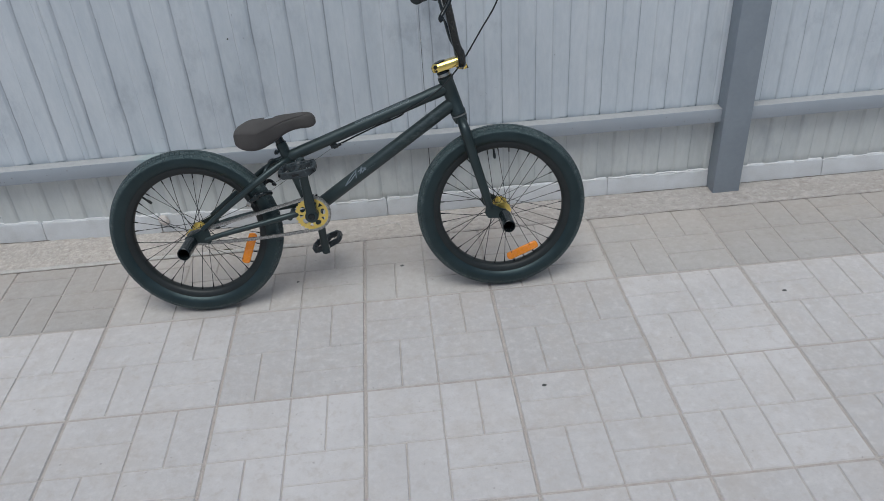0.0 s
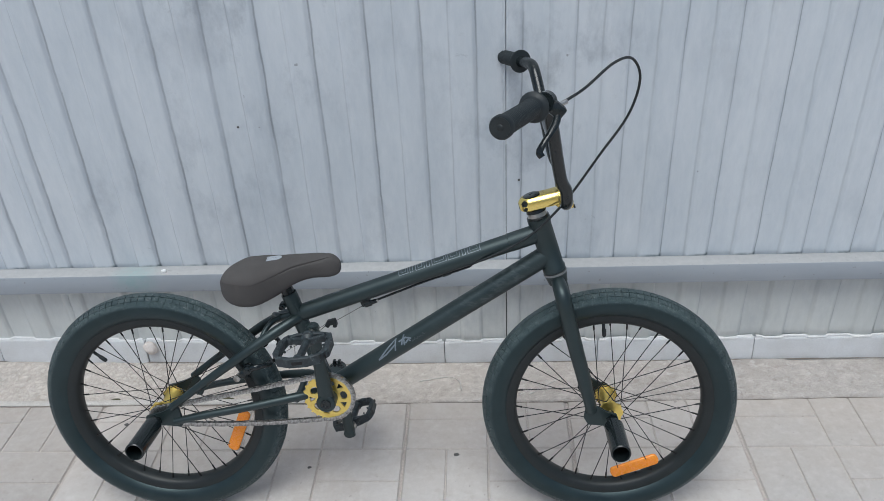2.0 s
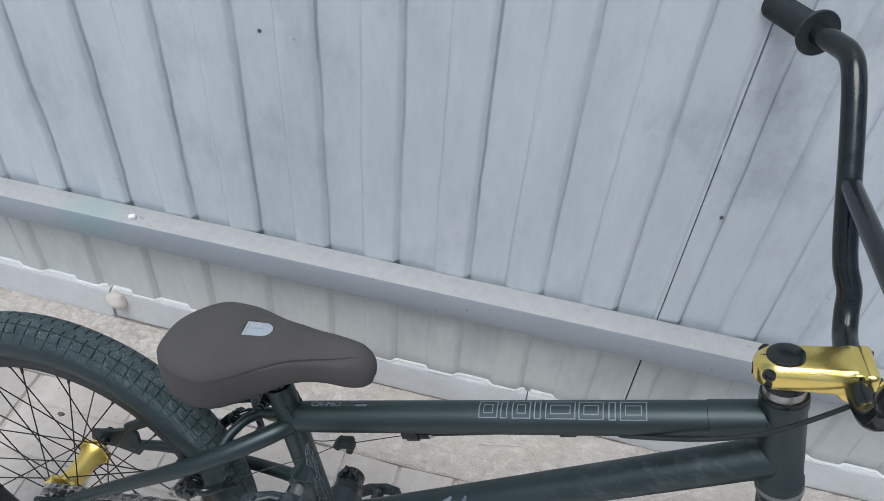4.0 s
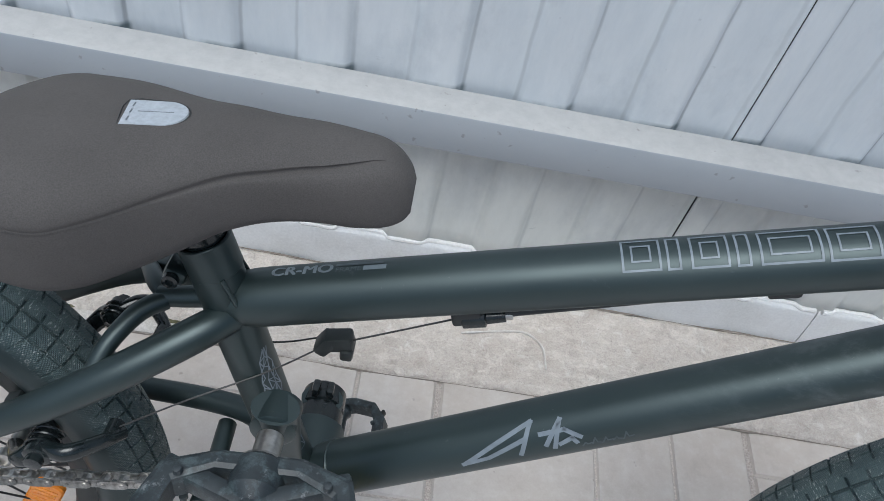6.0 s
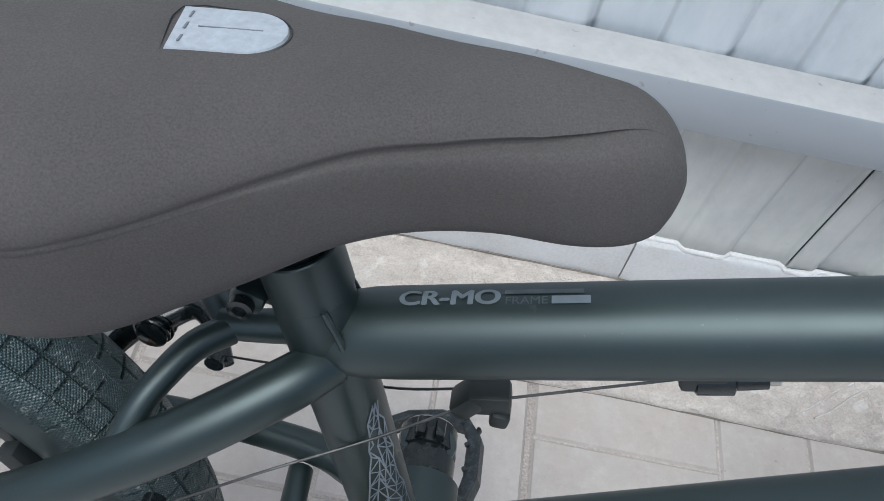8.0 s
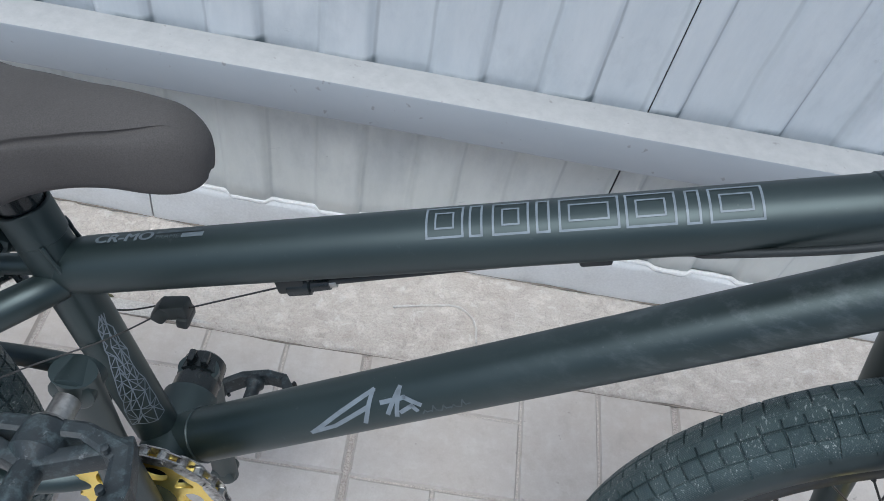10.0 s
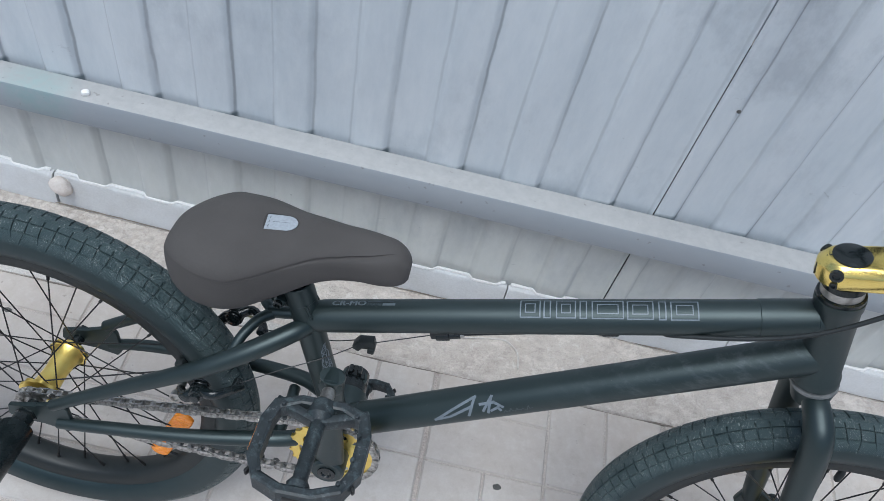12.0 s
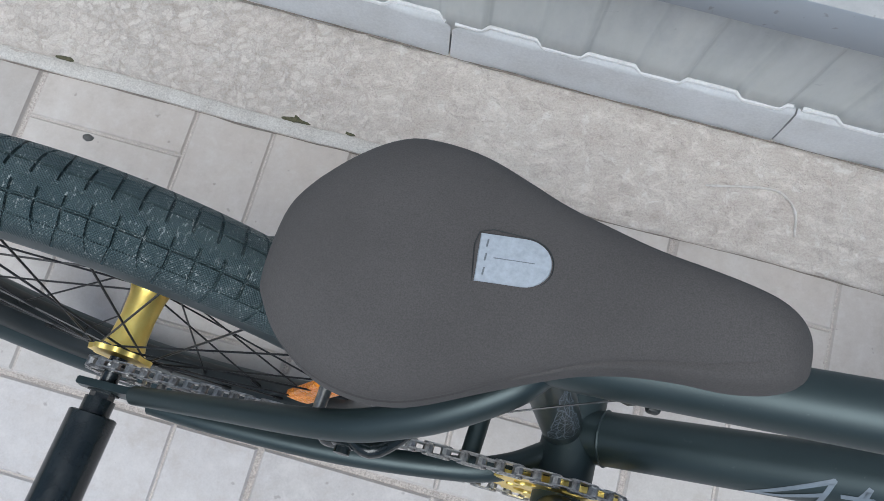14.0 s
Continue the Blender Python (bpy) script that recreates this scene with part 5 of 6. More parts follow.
pedal(crank(CRANK_L, 1), 1, -22)


# ---- print on the tubes ----
def wrapped(bm, a, b, radius, start, angle, lift=0.00035, cuts=14):
    """Lays a flat form (x along the tube, y round it, in metres) onto the tube from a to b. angle: degrees from the top, to the right side."""
    lo, hi = min(v.co.y for v in bm.verts), max(v.co.y for v in bm.verts)
    for k in range(1, cuts):
        y = lo + (hi - lo) * k / cuts
        bmesh.ops.bisect_plane(bm, geom=bm.verts[:] + bm.edges[:] + bm.faces[:], plane_co=(0, y, 0), plane_no=(0, 1, 0))
    d = (b - a).normalized()
    right = Vector((0, -1, 0))
    top = right.cross(d)
    top = top if top.z > 0 else -top
    for v in bm.verts:
        q = radians(angle) - v.co.y / radius
        v.co = a + d * (start + v.co.x) + (radius + lift) * (math.cos(q) * top + math.sin(q) * right)
    return bm


def lettering(text, size, thicken=0.0, space=1.0):
    curve = bpy.data.curves.new("lettering", "FONT")
    curve.body, curve.size, curve.offset, curve.space_character, curve.fill_mode = text, size, thicken, space, "FRONT"
    ob = new("lettering", curve)
    mesh = ob.evaluated_get(bpy.context.evaluated_depsgraph_get()).to_mesh()
    bm = bmesh.new()
    bm.from_mesh(mesh)
    bpy.data.objects.remove(ob)
    bmesh.ops.triangulate(bm, faces=bm.faces[:])
    return bm


def strip_line(bm, points, width):
    """A flat stroke through the points (x, y)."""
    for (x0, y0), (x1, y1) in zip(points, points[1:]):
        a, b = Vector((x0, y0, 0)), Vector((x1, y1, 0))
        d = (b - a).normalized()
        n = Vector((-d.y, d.x, 0)) * width / 2
        a, b = a - d * width * 0.4, b + d * width * 0.4
        bm.faces.new([bm.verts.new(p) for p in (a - n, b - n, b + n, a + n)])
    return bm


def fitted(bm, width, height):
    """Scales a flat form to the given size, its lower left corner at 0, 0."""
    xs, ys = [v.co.x for v in bm.verts], [v.co.y for v in bm.verts]
    for v in bm.verts:
        v.co = Vector(((v.co.x - min(xs)) * width / (max(xs) - min(xs)), (v.co.y - min(ys)) * height / (max(ys) - min(ys)), 0))
    return bm


bold = bmesh.new()
for k, (dx, dy) in enumerate(((0, 0), (0.0005, 0), (0.0009, 0), (0.00045, 0.0003), (0.00045, -0.0002))):
    one = fitted(lettering("CR-MO", 0.01, 0.0), 0.0357, 0.0068)
    one.transform(Matrix.Translation((dx, dy, 0)))
    wrapped(one, TT_A, TT_B, TT_R, 0.0385, 9, 0.00035 + 0.00003 * k)
    spare = bpy.data.meshes.new("spare")
    one.to_mesh(spare)
    one.free()
    bold.from_mesh(spare)
    bpy.data.meshes.remove(spare)
part("print_line", bold, DECAL_MID, frame_ob, "grey printed CR-MO lettering", False)
bm = bmesh.new()
for k in range(11):
    strip_line(bm, [(0.0024 * k + 0.0004, 0.0013), (0.0024 * k + 0.0018, 0.0013)], 0.0024)
part("print_line", wrapped(bm, TT_A, TT_B, TT_R, 0.0769, -5, cuts=3), DECAL_DIM, frame_ob, "row of small dim grey bars", False)
part("print_line", wrapped(fitted(lettering("FRAME", 0.0044), 0.0145, 0.0032), TT_A, TT_B, TT_R, 0.0769, 9.5), DECAL_DIM, frame_ob, "small dim grey lettering", False)
bm = bmesh.new()
strip_line(bm, [(0.0, 0.0017), (0.0105, 0.0017)], 0.0034)
part("print_bar", wrapped(bm, TT_A, TT_B, TT_R, 0.0941, 9.5, cuts=4), DECAL_MID, frame_ob, "light grey printed bar", False)

# eight outlined upright signs along the top tube, as plain shapes
for x0, x1 in ((0.2335, 0.2525), (0.2565, 0.2625), (0.2685, 0.2865), (0.2910, 0.2970), (0.3025, 0.3315), (0.3355, 0.3590), (0.3645, 0.3705), (0.3755, 0.4000)):
    bm, wide, high = bmesh.new(), x1 - x0, 0.0190
    strip_line(bm, [(0, 0.0), (0, high), (wide, high), (wide, 0.0), (0, 0.0)], 0.0012)
    if wide > 0.01:
        strip_line(bm, [(0.0048, 0.0048), (0.0048, high - 0.0048), (wide - 0.0048, high - 0.0048), (wide - 0.0048, 0.0048), (0.0048, 0.0048)], 0.0010)
    part("print_sign", wrapped(bm, TT_A, TT_B, TT_R, x0, 47 + 45 * (x0 - 0.2295)), DECAL, frame_ob, "silver-grey outlined sign printed on the tube", False)

# slanted brush strokes on the down tube
strokes = [((0.0, 0.0015), (0.022, 0.0105), (0.0515, 0.0215), (0.044, 0.0075), (0.040, 0.001)), ((0.0, 0.0015), (0.018, 0.0030), (0.046, 0.0115)), ((0.058, 0.0045), (0.0705, 0.0195), (0.063, 0.0015)), ((0.056, 0.0125), (0.072, 0.0128), (0.081, 0.0062)), ((0.067, 0.0035), (0.0755, 0.0065), (0.0775, 0.0025))]
for s in strokes:
    part("print_stroke", wrapped(strip_line(bmesh.new(), [(x, y - 0.0108) for x, y in s], 0.0030), DT_A, DT_B, DT_R, 0.119, 55.8), DECAL, frame_ob, "silver-grey brush stroke", False)
for k in range(5):
    bm = strip_line(bmesh.new(), [(0.080 + 0.0066 * k, 0.0006 * (k % 2)), (0.0826 + 0.0066 * k, 0.0030 + 0.0011 * ((k * 2) % 3)), (0.0834 + 0.0066 * k, 0.0012), (0.0866 + 0.0066 * k, 0.0016 * ((k + 1) % 2))], 0.0010)
    part("print_stroke", wrapped(bm, DT_A, DT_B, DT_R, 0.119, 92), DECAL_DIM, frame_ob, "dim grey brush stroke", False)

# net of thin lines on the lower seat tube
rng = random.Random(11)
bm = bmesh.new()
net = []
for r in range(13):
    row = []
    reach = 4 - 0.24 * r
    for c in range(5):
        row.append((0.0085 * r + rng.uniform(-0.0026, 0.0026), (c - 2) * 0.0062 * (1 - 0.068 * r) + 0.0007 * r + rng.uniform(-0.0016, 0.0016)))
    net.append(row)
for r in range(12):
    for c in range(5):
        if r > 7 and rng.random() < 0.12 * (r - 6):
            continue
        strip_line(bm, [net[r][c], net[r + 1][c]], 0.0007)
        if c < 4:
            strip_line(bm, [net[r][c], net[r][c + 1]], 0.0007)
            strip_line(bm, [net[r][c], net[r + 1][c + 1]] if rng.random() < 0.5 else [net[r + 1][c], net[r][c + 1]], 0.0007)
part("print_net", wrapped(bm, SEAT_FOOT, SEAT_TOP, 0.0154, 0.020, 62, cuts=12), DECAL, frame_ob, "grey printed net of thin triangles", False)


# ---- the setting: fence, post, kerb, concrete strip, paving ----
SHEET_Y, DEPTH = 0.528, 0.0086


def rib(x):
    """Start and pitch of the ribs of the sheet at x: the two sides of the seam differ a little."""
    return (0.130, 0.1175) if x < 0.255 else (0.0005, 0.115)


def rib_height(x):
    start, pitch = rib(x)
    return float(np.interp((x - start) % pitch, [0, 0.002, 0.012, 0.052, 0.062, 0.115], [0, 0, 1, 1, 0, 0]))


SEAMS = [0.255 + 1.15 * k for k in range(-4, 5)]


def sheet_bm(x0, x1, z0, z1, lift):
    """A sheet of trapezoid ribs from x0 to x1: broad ridges, narrow slopes, slightly dented."""
    xs, x = [], x0
    start, pitch = rib((x0 + x1) / 2)
    k0 = math.floor((x0 - start) / pitch) - 1
    for k in range(k0, k0 + int((x1 - x0) / pitch) + 4):
        base = start + k * pitch
        xs += [(base - 0.002, 0.0), (base + 0.0015, 0.06), (base + 0.0052, 0.5), (base + 0.0090, 0.94), (base + 0.0125, 1.0), (base + 0.032, 1.0), (base + 0.0510, 1.0), (base + 0.0545, 0.94), (base + 0.0582, 0.5), (base + 0.0620, 0.06), (base + 0.0655, 0.0), (base + 0.082, 0.0), (base + 0.100, 0.0)]
    inside = [(x0, np.interp(x0, [p[0] for p in xs], [p[1] for p in xs]))] + [p for p in xs if x0 + 0.001 < p[0] < x1 - 0.001] + [(x1, np.interp(x1, [p[0] for p in xs], [p[1] for p in xs]))]
    zs = np.linspace(z0, z1, 40)
    bm = bmesh.new()
    sides = []
    for thick in (0.0, 0.0012):
        grid = []
        for z in zs:
            row = []
            for x, h in inside:
                dent = 0.0016 * noise.noise(Vector((x * 2.2, 3.1, z * 2.6))) + 0.0007 * noise.noise(Vector((x * 9, 7.7, z * 7)))
                sway = 0.0022 * noise.noise(Vector((round(x / 0.0575) * 3.3, 1.7, z * 3.0))) if x0 + 0.01 < x < x1 - 0.01 else 0.0
                shut = 0.0004 if z > 0.33 else 0.0
                sway += -shut if x == x0 else shut if x == x1 else 0.0
                row.append(bm.verts.new((x + sway, SHEET_Y - lift - h * DEPTH * (1 + 0.12 * noise.noise(Vector((x * 5, 0, z * 4)))) + dent + thick, float(z))))
            grid.append(row)
        for r, s in zip(grid, grid[1:]):
            for k in range(len(r) - 1):
                bm.faces.new((r[k], r[k + 1], s[k + 1], s[k]))
        sides.append(grid)
    a, b = sides
    for pa, pb in ((a[0], b[0]), (a[-1], b[-1]), ([r[0] for r in a], [r[0] for r in b]), ([r[-1] for r in a], [r[-1] for r in b])):
        for k in range(len(pa) - 1):
            bm.faces.new((pa[k], pa[k + 1], pb[k + 1], pb[k]))
    return bm


fence = group_of("fence", None, Matrix.Translation((0, 0, 0)))
tagged(fence, "pale blue-grey painted corrugated metal fence on a white kerb", "fence", kind="structure")
for k, (a, b) in enumerate(zip(SEAMS, SEAMS[1:])):
    open_a, open_b = (0.0011 if abs(x - 0.255) < 0.01 else -0.006 * (k % 2) for x in (a, b))
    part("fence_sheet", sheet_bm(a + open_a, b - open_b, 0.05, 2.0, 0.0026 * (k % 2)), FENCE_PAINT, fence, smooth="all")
# strips added behind the seam: the dark one gives the gap its shade
for x in (0.255,):
    part("seam_backing", block((0.03, 0.004, 0.60), (x, SHEET_Y + 0.008, 0.335), None, 0.001), DARK_SPOT, fence)
    part("seam_backing", block((0.03, 0.006, 1.36), (x, SHEET_Y + 0.0042, 1.328), None, 0.001), FENCE_PAINT, fence)
# horizontal rail of square tube, running from post to post, dipping slightly towards the gate side
RAIL_TOP, RAIL_H, RAIL_FRONT, RAIL_BACK = 0.331, 0.052, 0.474, 0.5182
POST_X = 1.337
for a, b in ((-4.2, POST_X - 0.049), (POST_X + 0.049, 4.8)):
    rail = block((b - a, RAIL_BACK - RAIL_FRONT, RAIL_H), ((a + b) / 2, (RAIL_FRONT + RAIL_BACK) / 2, RAIL_TOP - RAIL_H / 2), None, 0.003)
    part("rail", rail, RAIL_PAINT, fence, "grey square-tube rail, dusty on top")
part("post", block((0.100, 0.070, 2.1), (POST_X, 0.485, 1.045), None, 0.004), POST_PAINT, fence, "grey square steel post")
# a dried lump of paint on the rail, a few rivets and stains
part("paint_lump", block((0.012, 0.010, 0.009), (-0.610, 0.488, RAIL_TOP + 0.003), Matrix.Rotation(0.5, 3, "Z"), 0.0035), KERB_EDGE, fence)
for x, z in ((0.285, 0.55), (0.288, 1.02), (-0.36, 0.70)):
    part("rivet", turned([(0, 0.0030), (0.0010, 0.0026), (0.0016, 0.0012)], (x, SHEET_Y - 0.0028 - DEPTH * rib_height(x), z), (0, -1, 0), 10), DARK_SPOT, fence)


def kerb_bm(a, b, top, seed):
    """A kerb block with a leaning front, rounded edges and a worn, uneven face."""
    bm = bmesh.new()
    rows = []
    steps = 40
    for i in range(steps + 1):
        x = a + (b - a) * i / steps
        end = 0.0022 if i in (0, steps) else 0.0
        section = [(0.5085, -0.02), (0.5090, 0.012), (0.5108, 0.030), (0.5128, 0.048), (0.5148, top - 0.006), (0.5160, top - 0.002), (0.5185, top - 0.0002), (0.530, top), (0.562, top), (0.562, -0.02)]
        row = []
        for k, (y, z) in enumerate(section):
            p = Vector((x * 14 + seed, y * 14, z * 14))
            worn = 0.0012 * noise.noise(p) + 0.0006 * noise.noise(p * 3.1)
            row.append(bm.verts.new((x, y + worn + end * (k < 8), z + (worn - end) * (3 < k < 9))))
        rows.append(row)
    n = len(rows[0])
    for r, s in zip(rows, rows[1:]):
        for k in range(n):
            bm.faces.new((r[k], r[(k + 1) % n], s[(k + 1) % n], s[k]))
    bm.faces.new(rows[0][::-1])
    bm.faces.new(rows[-1])
    return bm


def climb(x):
    """The kerb rises a little along the fence."""
    return 0.034 * max(0.0, -x - 0.18)


kerb = group_of("kerb")
tagged(kerb, "white-painted concrete kerb blocks under the metal fence", "kerb", kind="structure")
KERB_TOP = 0.070
joint = 0.088
for k in range(-9, 10):
    a, b = joint + 0.41 * k, joint + 0.41 * (k + 1)
    if b < -3.6 or a > 4.2:
        continue
    bm = kerb_bm(a + 0.0010, b - 0.0010, KERB_TOP + 0.0012 * math.sin(k * 2.3), k * 3.7)
    for v in bm.verts:
        v.co.z += climb(v.co.x)
        v.co += Vector((0, -0.004, 0.003)) if k <= -3 else Vector()
    part("kerb_block", bm, KERB_PAINT, kerb)
    # a bead of white mortar along the foot of the sheet, following its ribs
    line = []
    for x in np.arange(a + 0.004, b - 0.003, 0.004):
        h = rib_height(float(x))
        line.append((float(x), SHEET_Y - 0.0035 - h * (DEPTH - 0.0015), KERB_TOP + 0.0012 + 0.0008 * noise.noise(Vector((float(x) * 60, k, 0))) + climb(float(x))))
    part("mortar_bead", sweep(bmesh.new(), line, [0.0034 + 0.0010 * noise.noise(Vector((p[0] * 45, 2, 0))) for p in line], 8), KERB_EDGE, kerb)
# crumbling mortar lump on one kerb joint
bm = bmesh.new()
bmesh.ops.create_icosphere(bm, subdivisions=3, radius=0.02)
for v in bm.verts:
    v.co = Vector((v.co.x * 0.95, v.co.y * 0.75, v.co.z * 0.95)) * (1 + 0.3 * noise.noise(v.co * 60) + 0.12 * noise.noise(v.co * 150)) + Vector((-0.716, 0.508, 0.073))
part("mortar_lump", bm, PINK_CRUMB, kerb, "pale crumbling mortar lump")

# rough concrete strip between kerb and paving, with a raised lip, trowel ridges and an arched scratch
STRIP_Y = 0.357
xs = sorted(set([round(v, 4) for v in np.arange(-3.4, -1.0, 0.03)] + [round(v, 4) for v in np.arange(-1.0, 1.0, 0.0042)] + [round(v, 4) for v in np.arange(1.0, 4.2, 0.03)]))
ny = 36
arch_line = [(0.02, 0.429), (0.07, 0.441), (0.105, 0.445), (0.128, 0.428), (0.134, 0.395)]


def ridge(x, y):
    best = 1.0
    for (ax, ay), (bx, by) in zip(arch_line, arch_line[1:]):
        t = max(0.0, min(1.0, ((x - ax) * (bx - ax) + (y - ay) * (by - ay)) / ((bx - ax) ** 2 + (by - ay) ** 2)))
        best = min(best, math.hypot(x - ax - t * (bx - ax), y - ay - t * (by - ay)))
    return 0.0022 * math.exp(-(best / 0.0035) ** 2)


bm = bmesh.new()
grid = []
for x in xs:
    wave = 0.003 * noise.noise(Vector((x * 5, 0, 0))) + 0.001 * noise.noise(Vector((x * 30, 4, 0)))
    edge = STRIP_Y + wave + 0.008 * max(0.0, min(x, 1.4) - 0.6)
    rough = 1.0 if x < -0.3 else 0.55
    row = []
    for j in range(ny + 1):
        q = j / ny
        y = edge + (0.522 - edge) * q
        z = 0.0050 + (0.0035 + 0.9 * climb(x)) * q + rough * (0.0030 * noise.noise(Vector((x * 34, y * 34, 1))) + 0.0020 * noise.noise(Vector((x * 85, y * 85, 5))) + 0.001 * noise.noise(Vector((x * 170, y * 170, 2))))
        # upright trowel ridges
        z += 0.0012 * math.exp(-((x + 0.222 + 0.1 * (y - 0.43)) / 0.004) ** 2) + 0.0012 * math.exp(-((x + 0.167 - 0.05 * (y - 0.43)) / 0.004) ** 2)
        z += ridge(x, y) if -0.02 < x < 0.18 else 0.0
        z += 0.0014 * math.exp(-((x - 0.283 - 1.415 * (y - 0.377)) / 0.004) ** 2) if 0.372 < y < 0.435 else 0.0
        if y > 0.504:
            z -= 0.007
        if j == 0:
            z = -0.006
        elif j == 1:
            y, z = edge + 0.0015, 0.0045
        elif j == 2:
            y, z = edge + 0.008, 0.0068 + 0.0008 * noise.noise(Vector((x * 40, 0, 8)))
        elif j == 3:
            y, z = edge + 0.0150, 0.0064 + 0.0008 * noise.noise(Vector((x * 40, 3, 8)))
        elif j == 4:
            y, z = edge + 0.0190, 0.0026 if x < -0.15 else 0.0056
        row.append(bm.verts.new((x, y, z)))
    grid.append(row)
for r, s in zip(grid, grid[1:]):
    for j in range(ny):
        bm.faces.new((r[j], s[j], s[j + 1], r[j + 1]))
strip = part("concrete_strip", bm, STRIP, None, smooth="all")
# a thin dark line drawn along the strip's front edge
soil = []
for x in np.arange(-3.3, 4.1, 0.012):
    x = float(x)
    wave = 0.003 * noise.noise(Vector((x * 5, 0, 0))) + 0.001 * noise.noise(Vector((x * 30, 4, 0)))
    soil.append((x, STRIP_Y + wave + 0.008 * max(0.0, min(x, 1.4) - 0.6) - 0.0006, 0.0008 + 0.0004 * noise.noise(Vector((x * 50, 0, 2)))))
part("joint_line", sweep(bmesh.new(), soil, [max(0.0003, 0.0006 + 0.0018 * noise.noise(Vector((p[0] * 14, 6, 0)))) for p in soil], 6, True), JOINT_DARK, strip)
# and another drawn in the crack at the foot of the kerb
crack = [(float(x), 0.5068 - (0.004 if x < -1.14 else 0.0) + 0.0008 * noise.noise(Vector((float(x) * 22, 3, 1))), 0.0062 + 0.9 * climb(float(x)) + 0.0010 * noise.noise(Vector((float(x) * 60, 8, 1)))) for x in np.arange(-3.3, 4.1, 0.010)]
part("joint_line", sweep(bmesh.new(), crack, [max(0.0003, 0.0010 + 0.0016 * noise.noise(Vector((p[0] * 11, 2, 5)))) for p in crack], 6, True), JOINT_DARK, strip)
# a smooth grey cement fillet runs along the front edge
lip = []
for x in np.arange(-3.3, -0.02, 0.012):
    x = float(x)
    wave = 0.003 * noise.noise(Vector((x * 5, 0, 0))) + 0.001 * noise.noise(Vector((x * 30, 4, 0)))
    lip.append((x, STRIP_Y + wave + 0.008 * max(0.0, min(x, 1.4) - 0.6) + 0.0095, 0.0035 + 0.0006 * noise.noise(Vector((x * 20, 9, 0)))))
bm = sweep(bmesh.new(), [(x, y, z) for x, y, z in lip], [(0.0040 + 0.0008 * noise.noise(Vector((p[0] * 9, 1, 0)))) * min(1.0, max(0.05, (-0.01 - p[0]) / 0.25)) for p in lip], 10)
bm.verts.ensure_lookup_table()
for k, (x, y, z) in enumerate(lip):
    for v in bm.verts[k * 10:k * 10 + 10]:
        v.co.y = y + (v.co.y - y) * 2.4
part("cement_fillet", bm, LIP_CEMENT, strip)
for x, r in ((-0.485, 0.006), (-0.470, 0.004), (-0.350, 0.0055), (-0.338, 0.004), (-0.41, 0.003), (-0.78, 0.005)):
    bm = bmesh.new()
    bmesh.ops.create_icosphere(bm, subdivisions=2, radius=r)
    for v in bm.verts:
        v.co = Vector((v.co.x * 2.2, v.co.y * 0.8, v.co.z * 0.5)) * (1 + 0.6 * noise.noise(v.co * 320 + Vector((x * 50, 0, 0)))) + Vector((x, STRIP_Y + 0.021, 0.0045))
    part("moss_tuft", bm, MOSS, strip, "dark green-brown tuft of moss")
ridge_pts = [(x, y, 0.0095 + 0.0008 * noise.noise(Vector((x * 90, y * 90, 0)))) for x, y in spline(arch_line, 10)]
part("mortar_ridge", sweep(bmesh.new(), ridge_pts, [0.0026 + 0.0012 * noise.noise(Vector((p[0] * 120, p[1] * 120, 3))) for p in ridge_pts], 7, True, 0.6), PALE_MORTAR, strip)
for dx in (0.0, 0.022):
    scratch = [(x + dx, y, 0.0072 + 0.0006 * noise.noise(Vector((x * 90, y * 90, dx * 40)))) for x, y in spline([(0.283, 0.377), (0.305, 0.391), (0.332, 0.413), (0.358, 0.430)], 6)]
    part("mortar_ridge", sweep(bmesh.new(), scratch, [0.0016 + 0.0010 * noise.noise(Vector((p[0] * 120, p[1] * 120, dx * 90))) for p in scratch], 7, True, 0.6), PALE_MORTAR, strip)
tagged(strip, "rough sandy concrete strip along the kerb", "pavement", kind="structure")

# ground sheet under and beyond the paving
bm = bmesh.new()
span = 80.0
corners = [bm.verts.new((x, y, -0.0048)) for x, y in ((-span, -span), (span, -span), (span, span), (-span, span))]
bm.faces.new(corners)
ground = part("ground", bm, JOINT_SAND, None, smooth=False)
tagged(ground, "grey sandy ground under and beyond the paving", "ground", kind="structure")

# small dark grit on the paving
for x, y, r in ((0.125, 0.180, 0.006), (-0.716, 0.289, 0.005), (-0.22, 0.143, 0.004), (1.28, -0.15, 0.005), (0.48, -0.45, 0.005)):
    bm = bmesh.new()
    bmesh.ops.create_icosphere(bm, subdivisions=2, radius=r)
    for v in bm.verts:
        v.co = Vector((v.co.x * 1.3, v.co.y * 0.9, v.co.z * 0.35)) * (1 + 0.4 * noise.noise(v.co * 300 + Vector((x * 50, 0, 0)))) + Vector((x, y, 0.0005))
    tagged(part("soil_crumb", bm, DARK_SPOT, None), "small dark crumb of soil on the paving", "dirt", "crumbs on the paving")


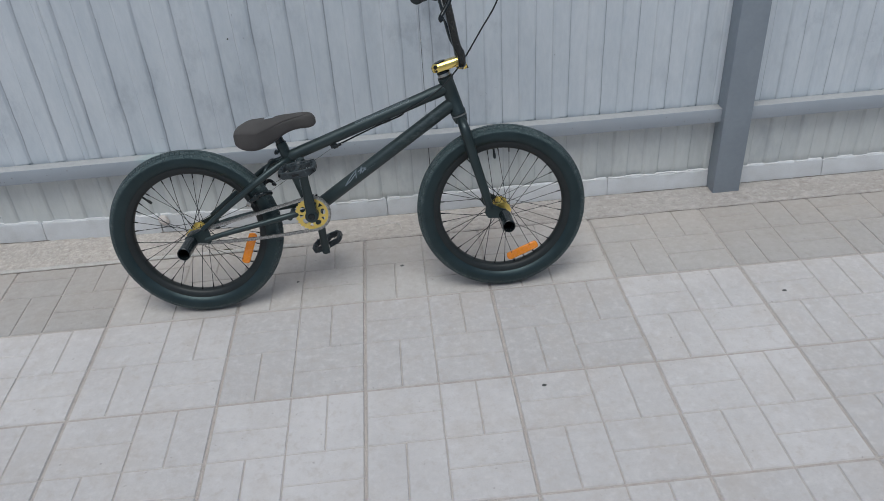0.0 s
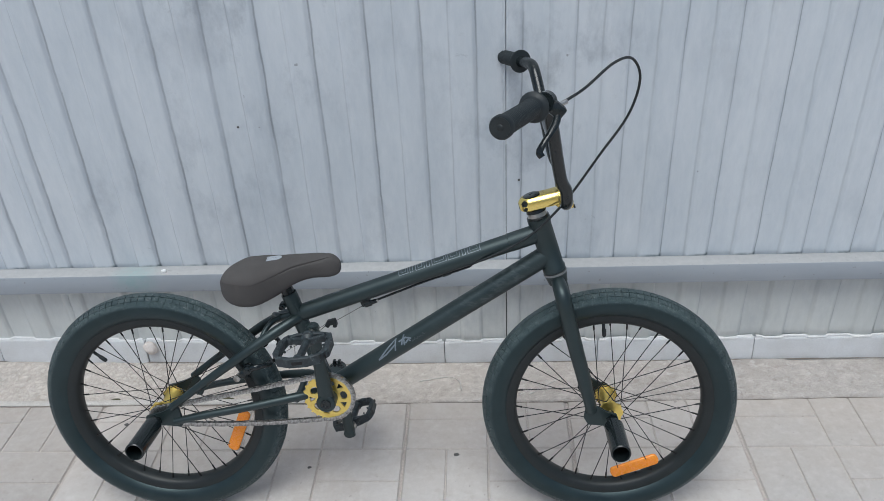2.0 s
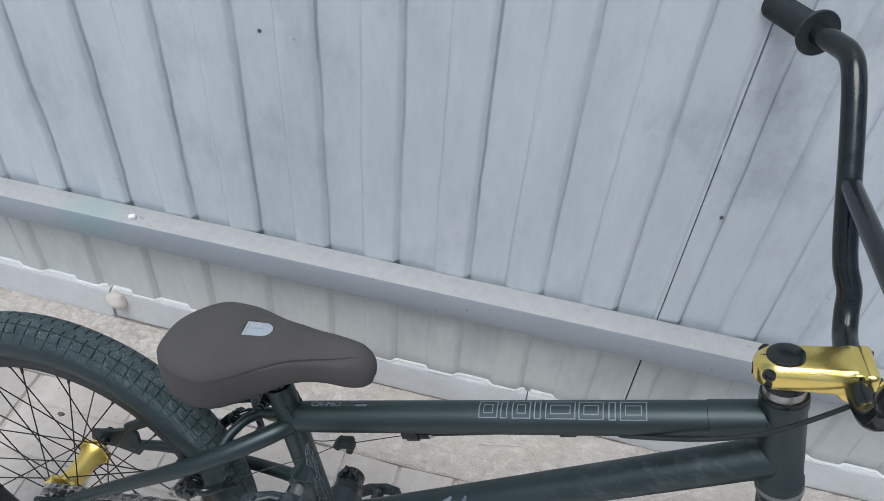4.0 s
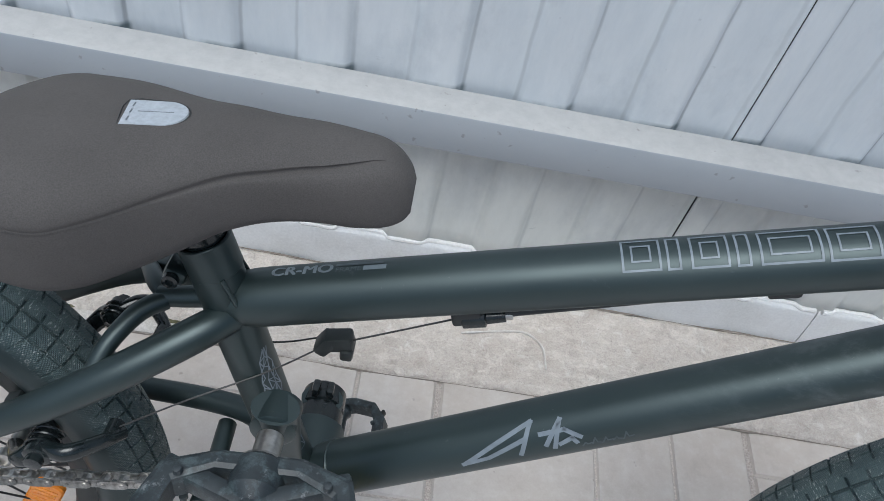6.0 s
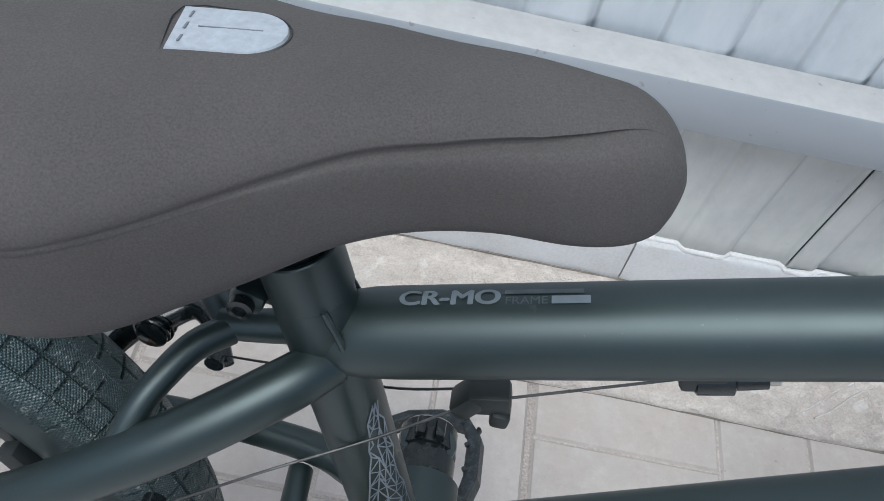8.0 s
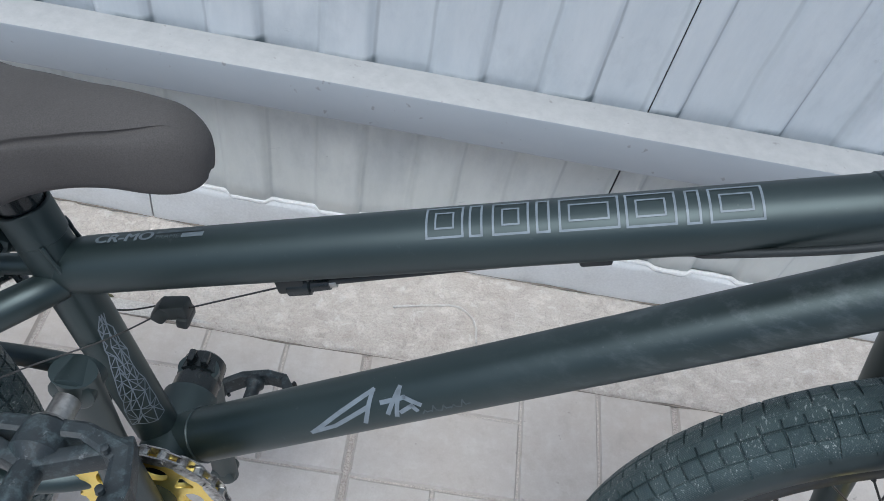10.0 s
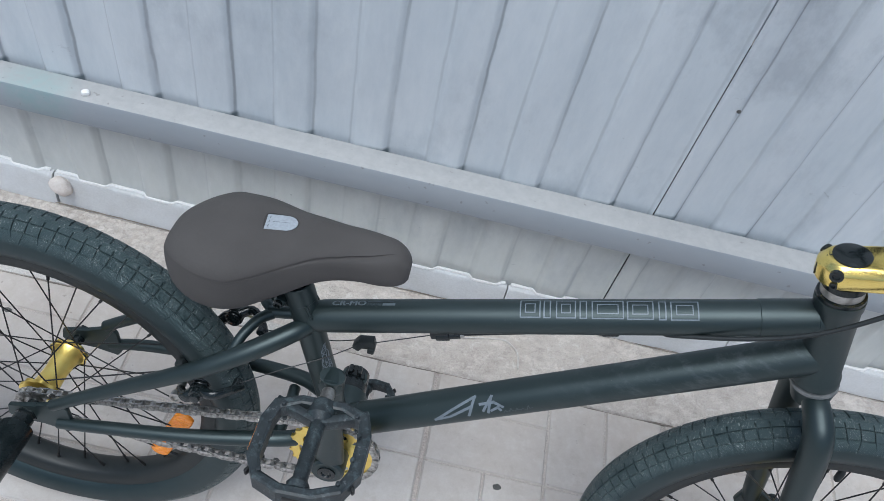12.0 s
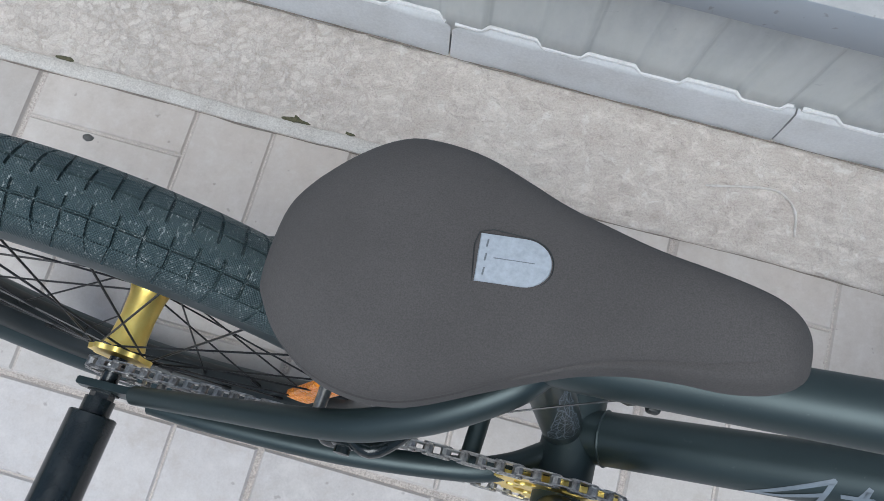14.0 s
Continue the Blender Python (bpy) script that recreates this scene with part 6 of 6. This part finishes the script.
# paving slabs: each is a cast square with eight brick faces
def slab_mesh():
    bm = block((0.3955, 0.3955, 0.04), (0, 0, -0.0232), None, 0.002, None, 1)
    half = 0.1
    for qx, qy, upright in ((-1, 1, False), (1, 1, True), (-1, -1, True), (1, -1, False)):
        for s in (-1, 1):
            cx, cy = qx * half * 0.986, qy * half * 0.986
            w, h = (0.0963, 0.1945) if upright else (0.1945, 0.0963)
            if upright:
                cx += s * 0.0493
            else:
                cy += s * 0.0493
            lo = [bm.verts.new((cx + a * w / 2, cy + b * h / 2, -0.0034)) for a, b in ((-1, -1), (1, -1), (1, 1), (-1, 1))]
            hi = [bm.verts.new((cx + a * (w / 2 - 0.0022), cy + b * (h / 2 - 0.0022), 0.0 + 0.0005 * math.sin(cx * 91 + cy * 57))) for a, b in ((-1, -1), (1, -1), (1, 1), (-1, 1))]
            bm.faces.new(hi)
            for k in range(4):
                bm.faces.new((lo[k], lo[(k + 1) % 4], hi[(k + 1) % 4], hi[k]))
    for f in bm.faces:
        f.material_index = 1 if max(v.co.z for v in f.verts) < -0.0025 else 0
    mesh = bpy.data.meshes.new("slab")
    mesh.materials.append(SLAB)
    mesh.materials.append(GROOVE)
    bmesh.ops.recalc_face_normals(bm, faces=bm.faces)
    bm.to_mesh(mesh)
    bm.free()
    return mesh


SLAB_MESH = slab_mesh()
paving = group_of("paving")
tagged(paving, "light grey concrete slabs with a basket-weave brick pattern", "paving", kind="structure")
rng = random.Random(4)
for i in range(-8, 11):
    for j in range(-7, 1):
        m = pose(0.4 * i + 0.2 + rng.uniform(-0.0008, 0.0008), 0.4 * j + 0.2 + rng.uniform(-0.0008, 0.0008), rng.uniform(-0.0012, 0.0), rng.uniform(-0.12, 0.12), rng.uniform(-0.12, 0.12), rng.uniform(-0.15, 0.15))
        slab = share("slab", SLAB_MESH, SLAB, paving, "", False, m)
        # the row by the strip is darker towards both ends, other rows lighter
        slab_tone = (0.82 if i >= 3 or i <= -3 else 0.93 if i == 2 else 1.0) if j == 0 else 1.08
        slab_tone *= rng.uniform(0.96, 1.04)
        slab.color = (slab_tone, slab_tone, slab_tone * (1.0 if j == 0 else 1.02), 1)
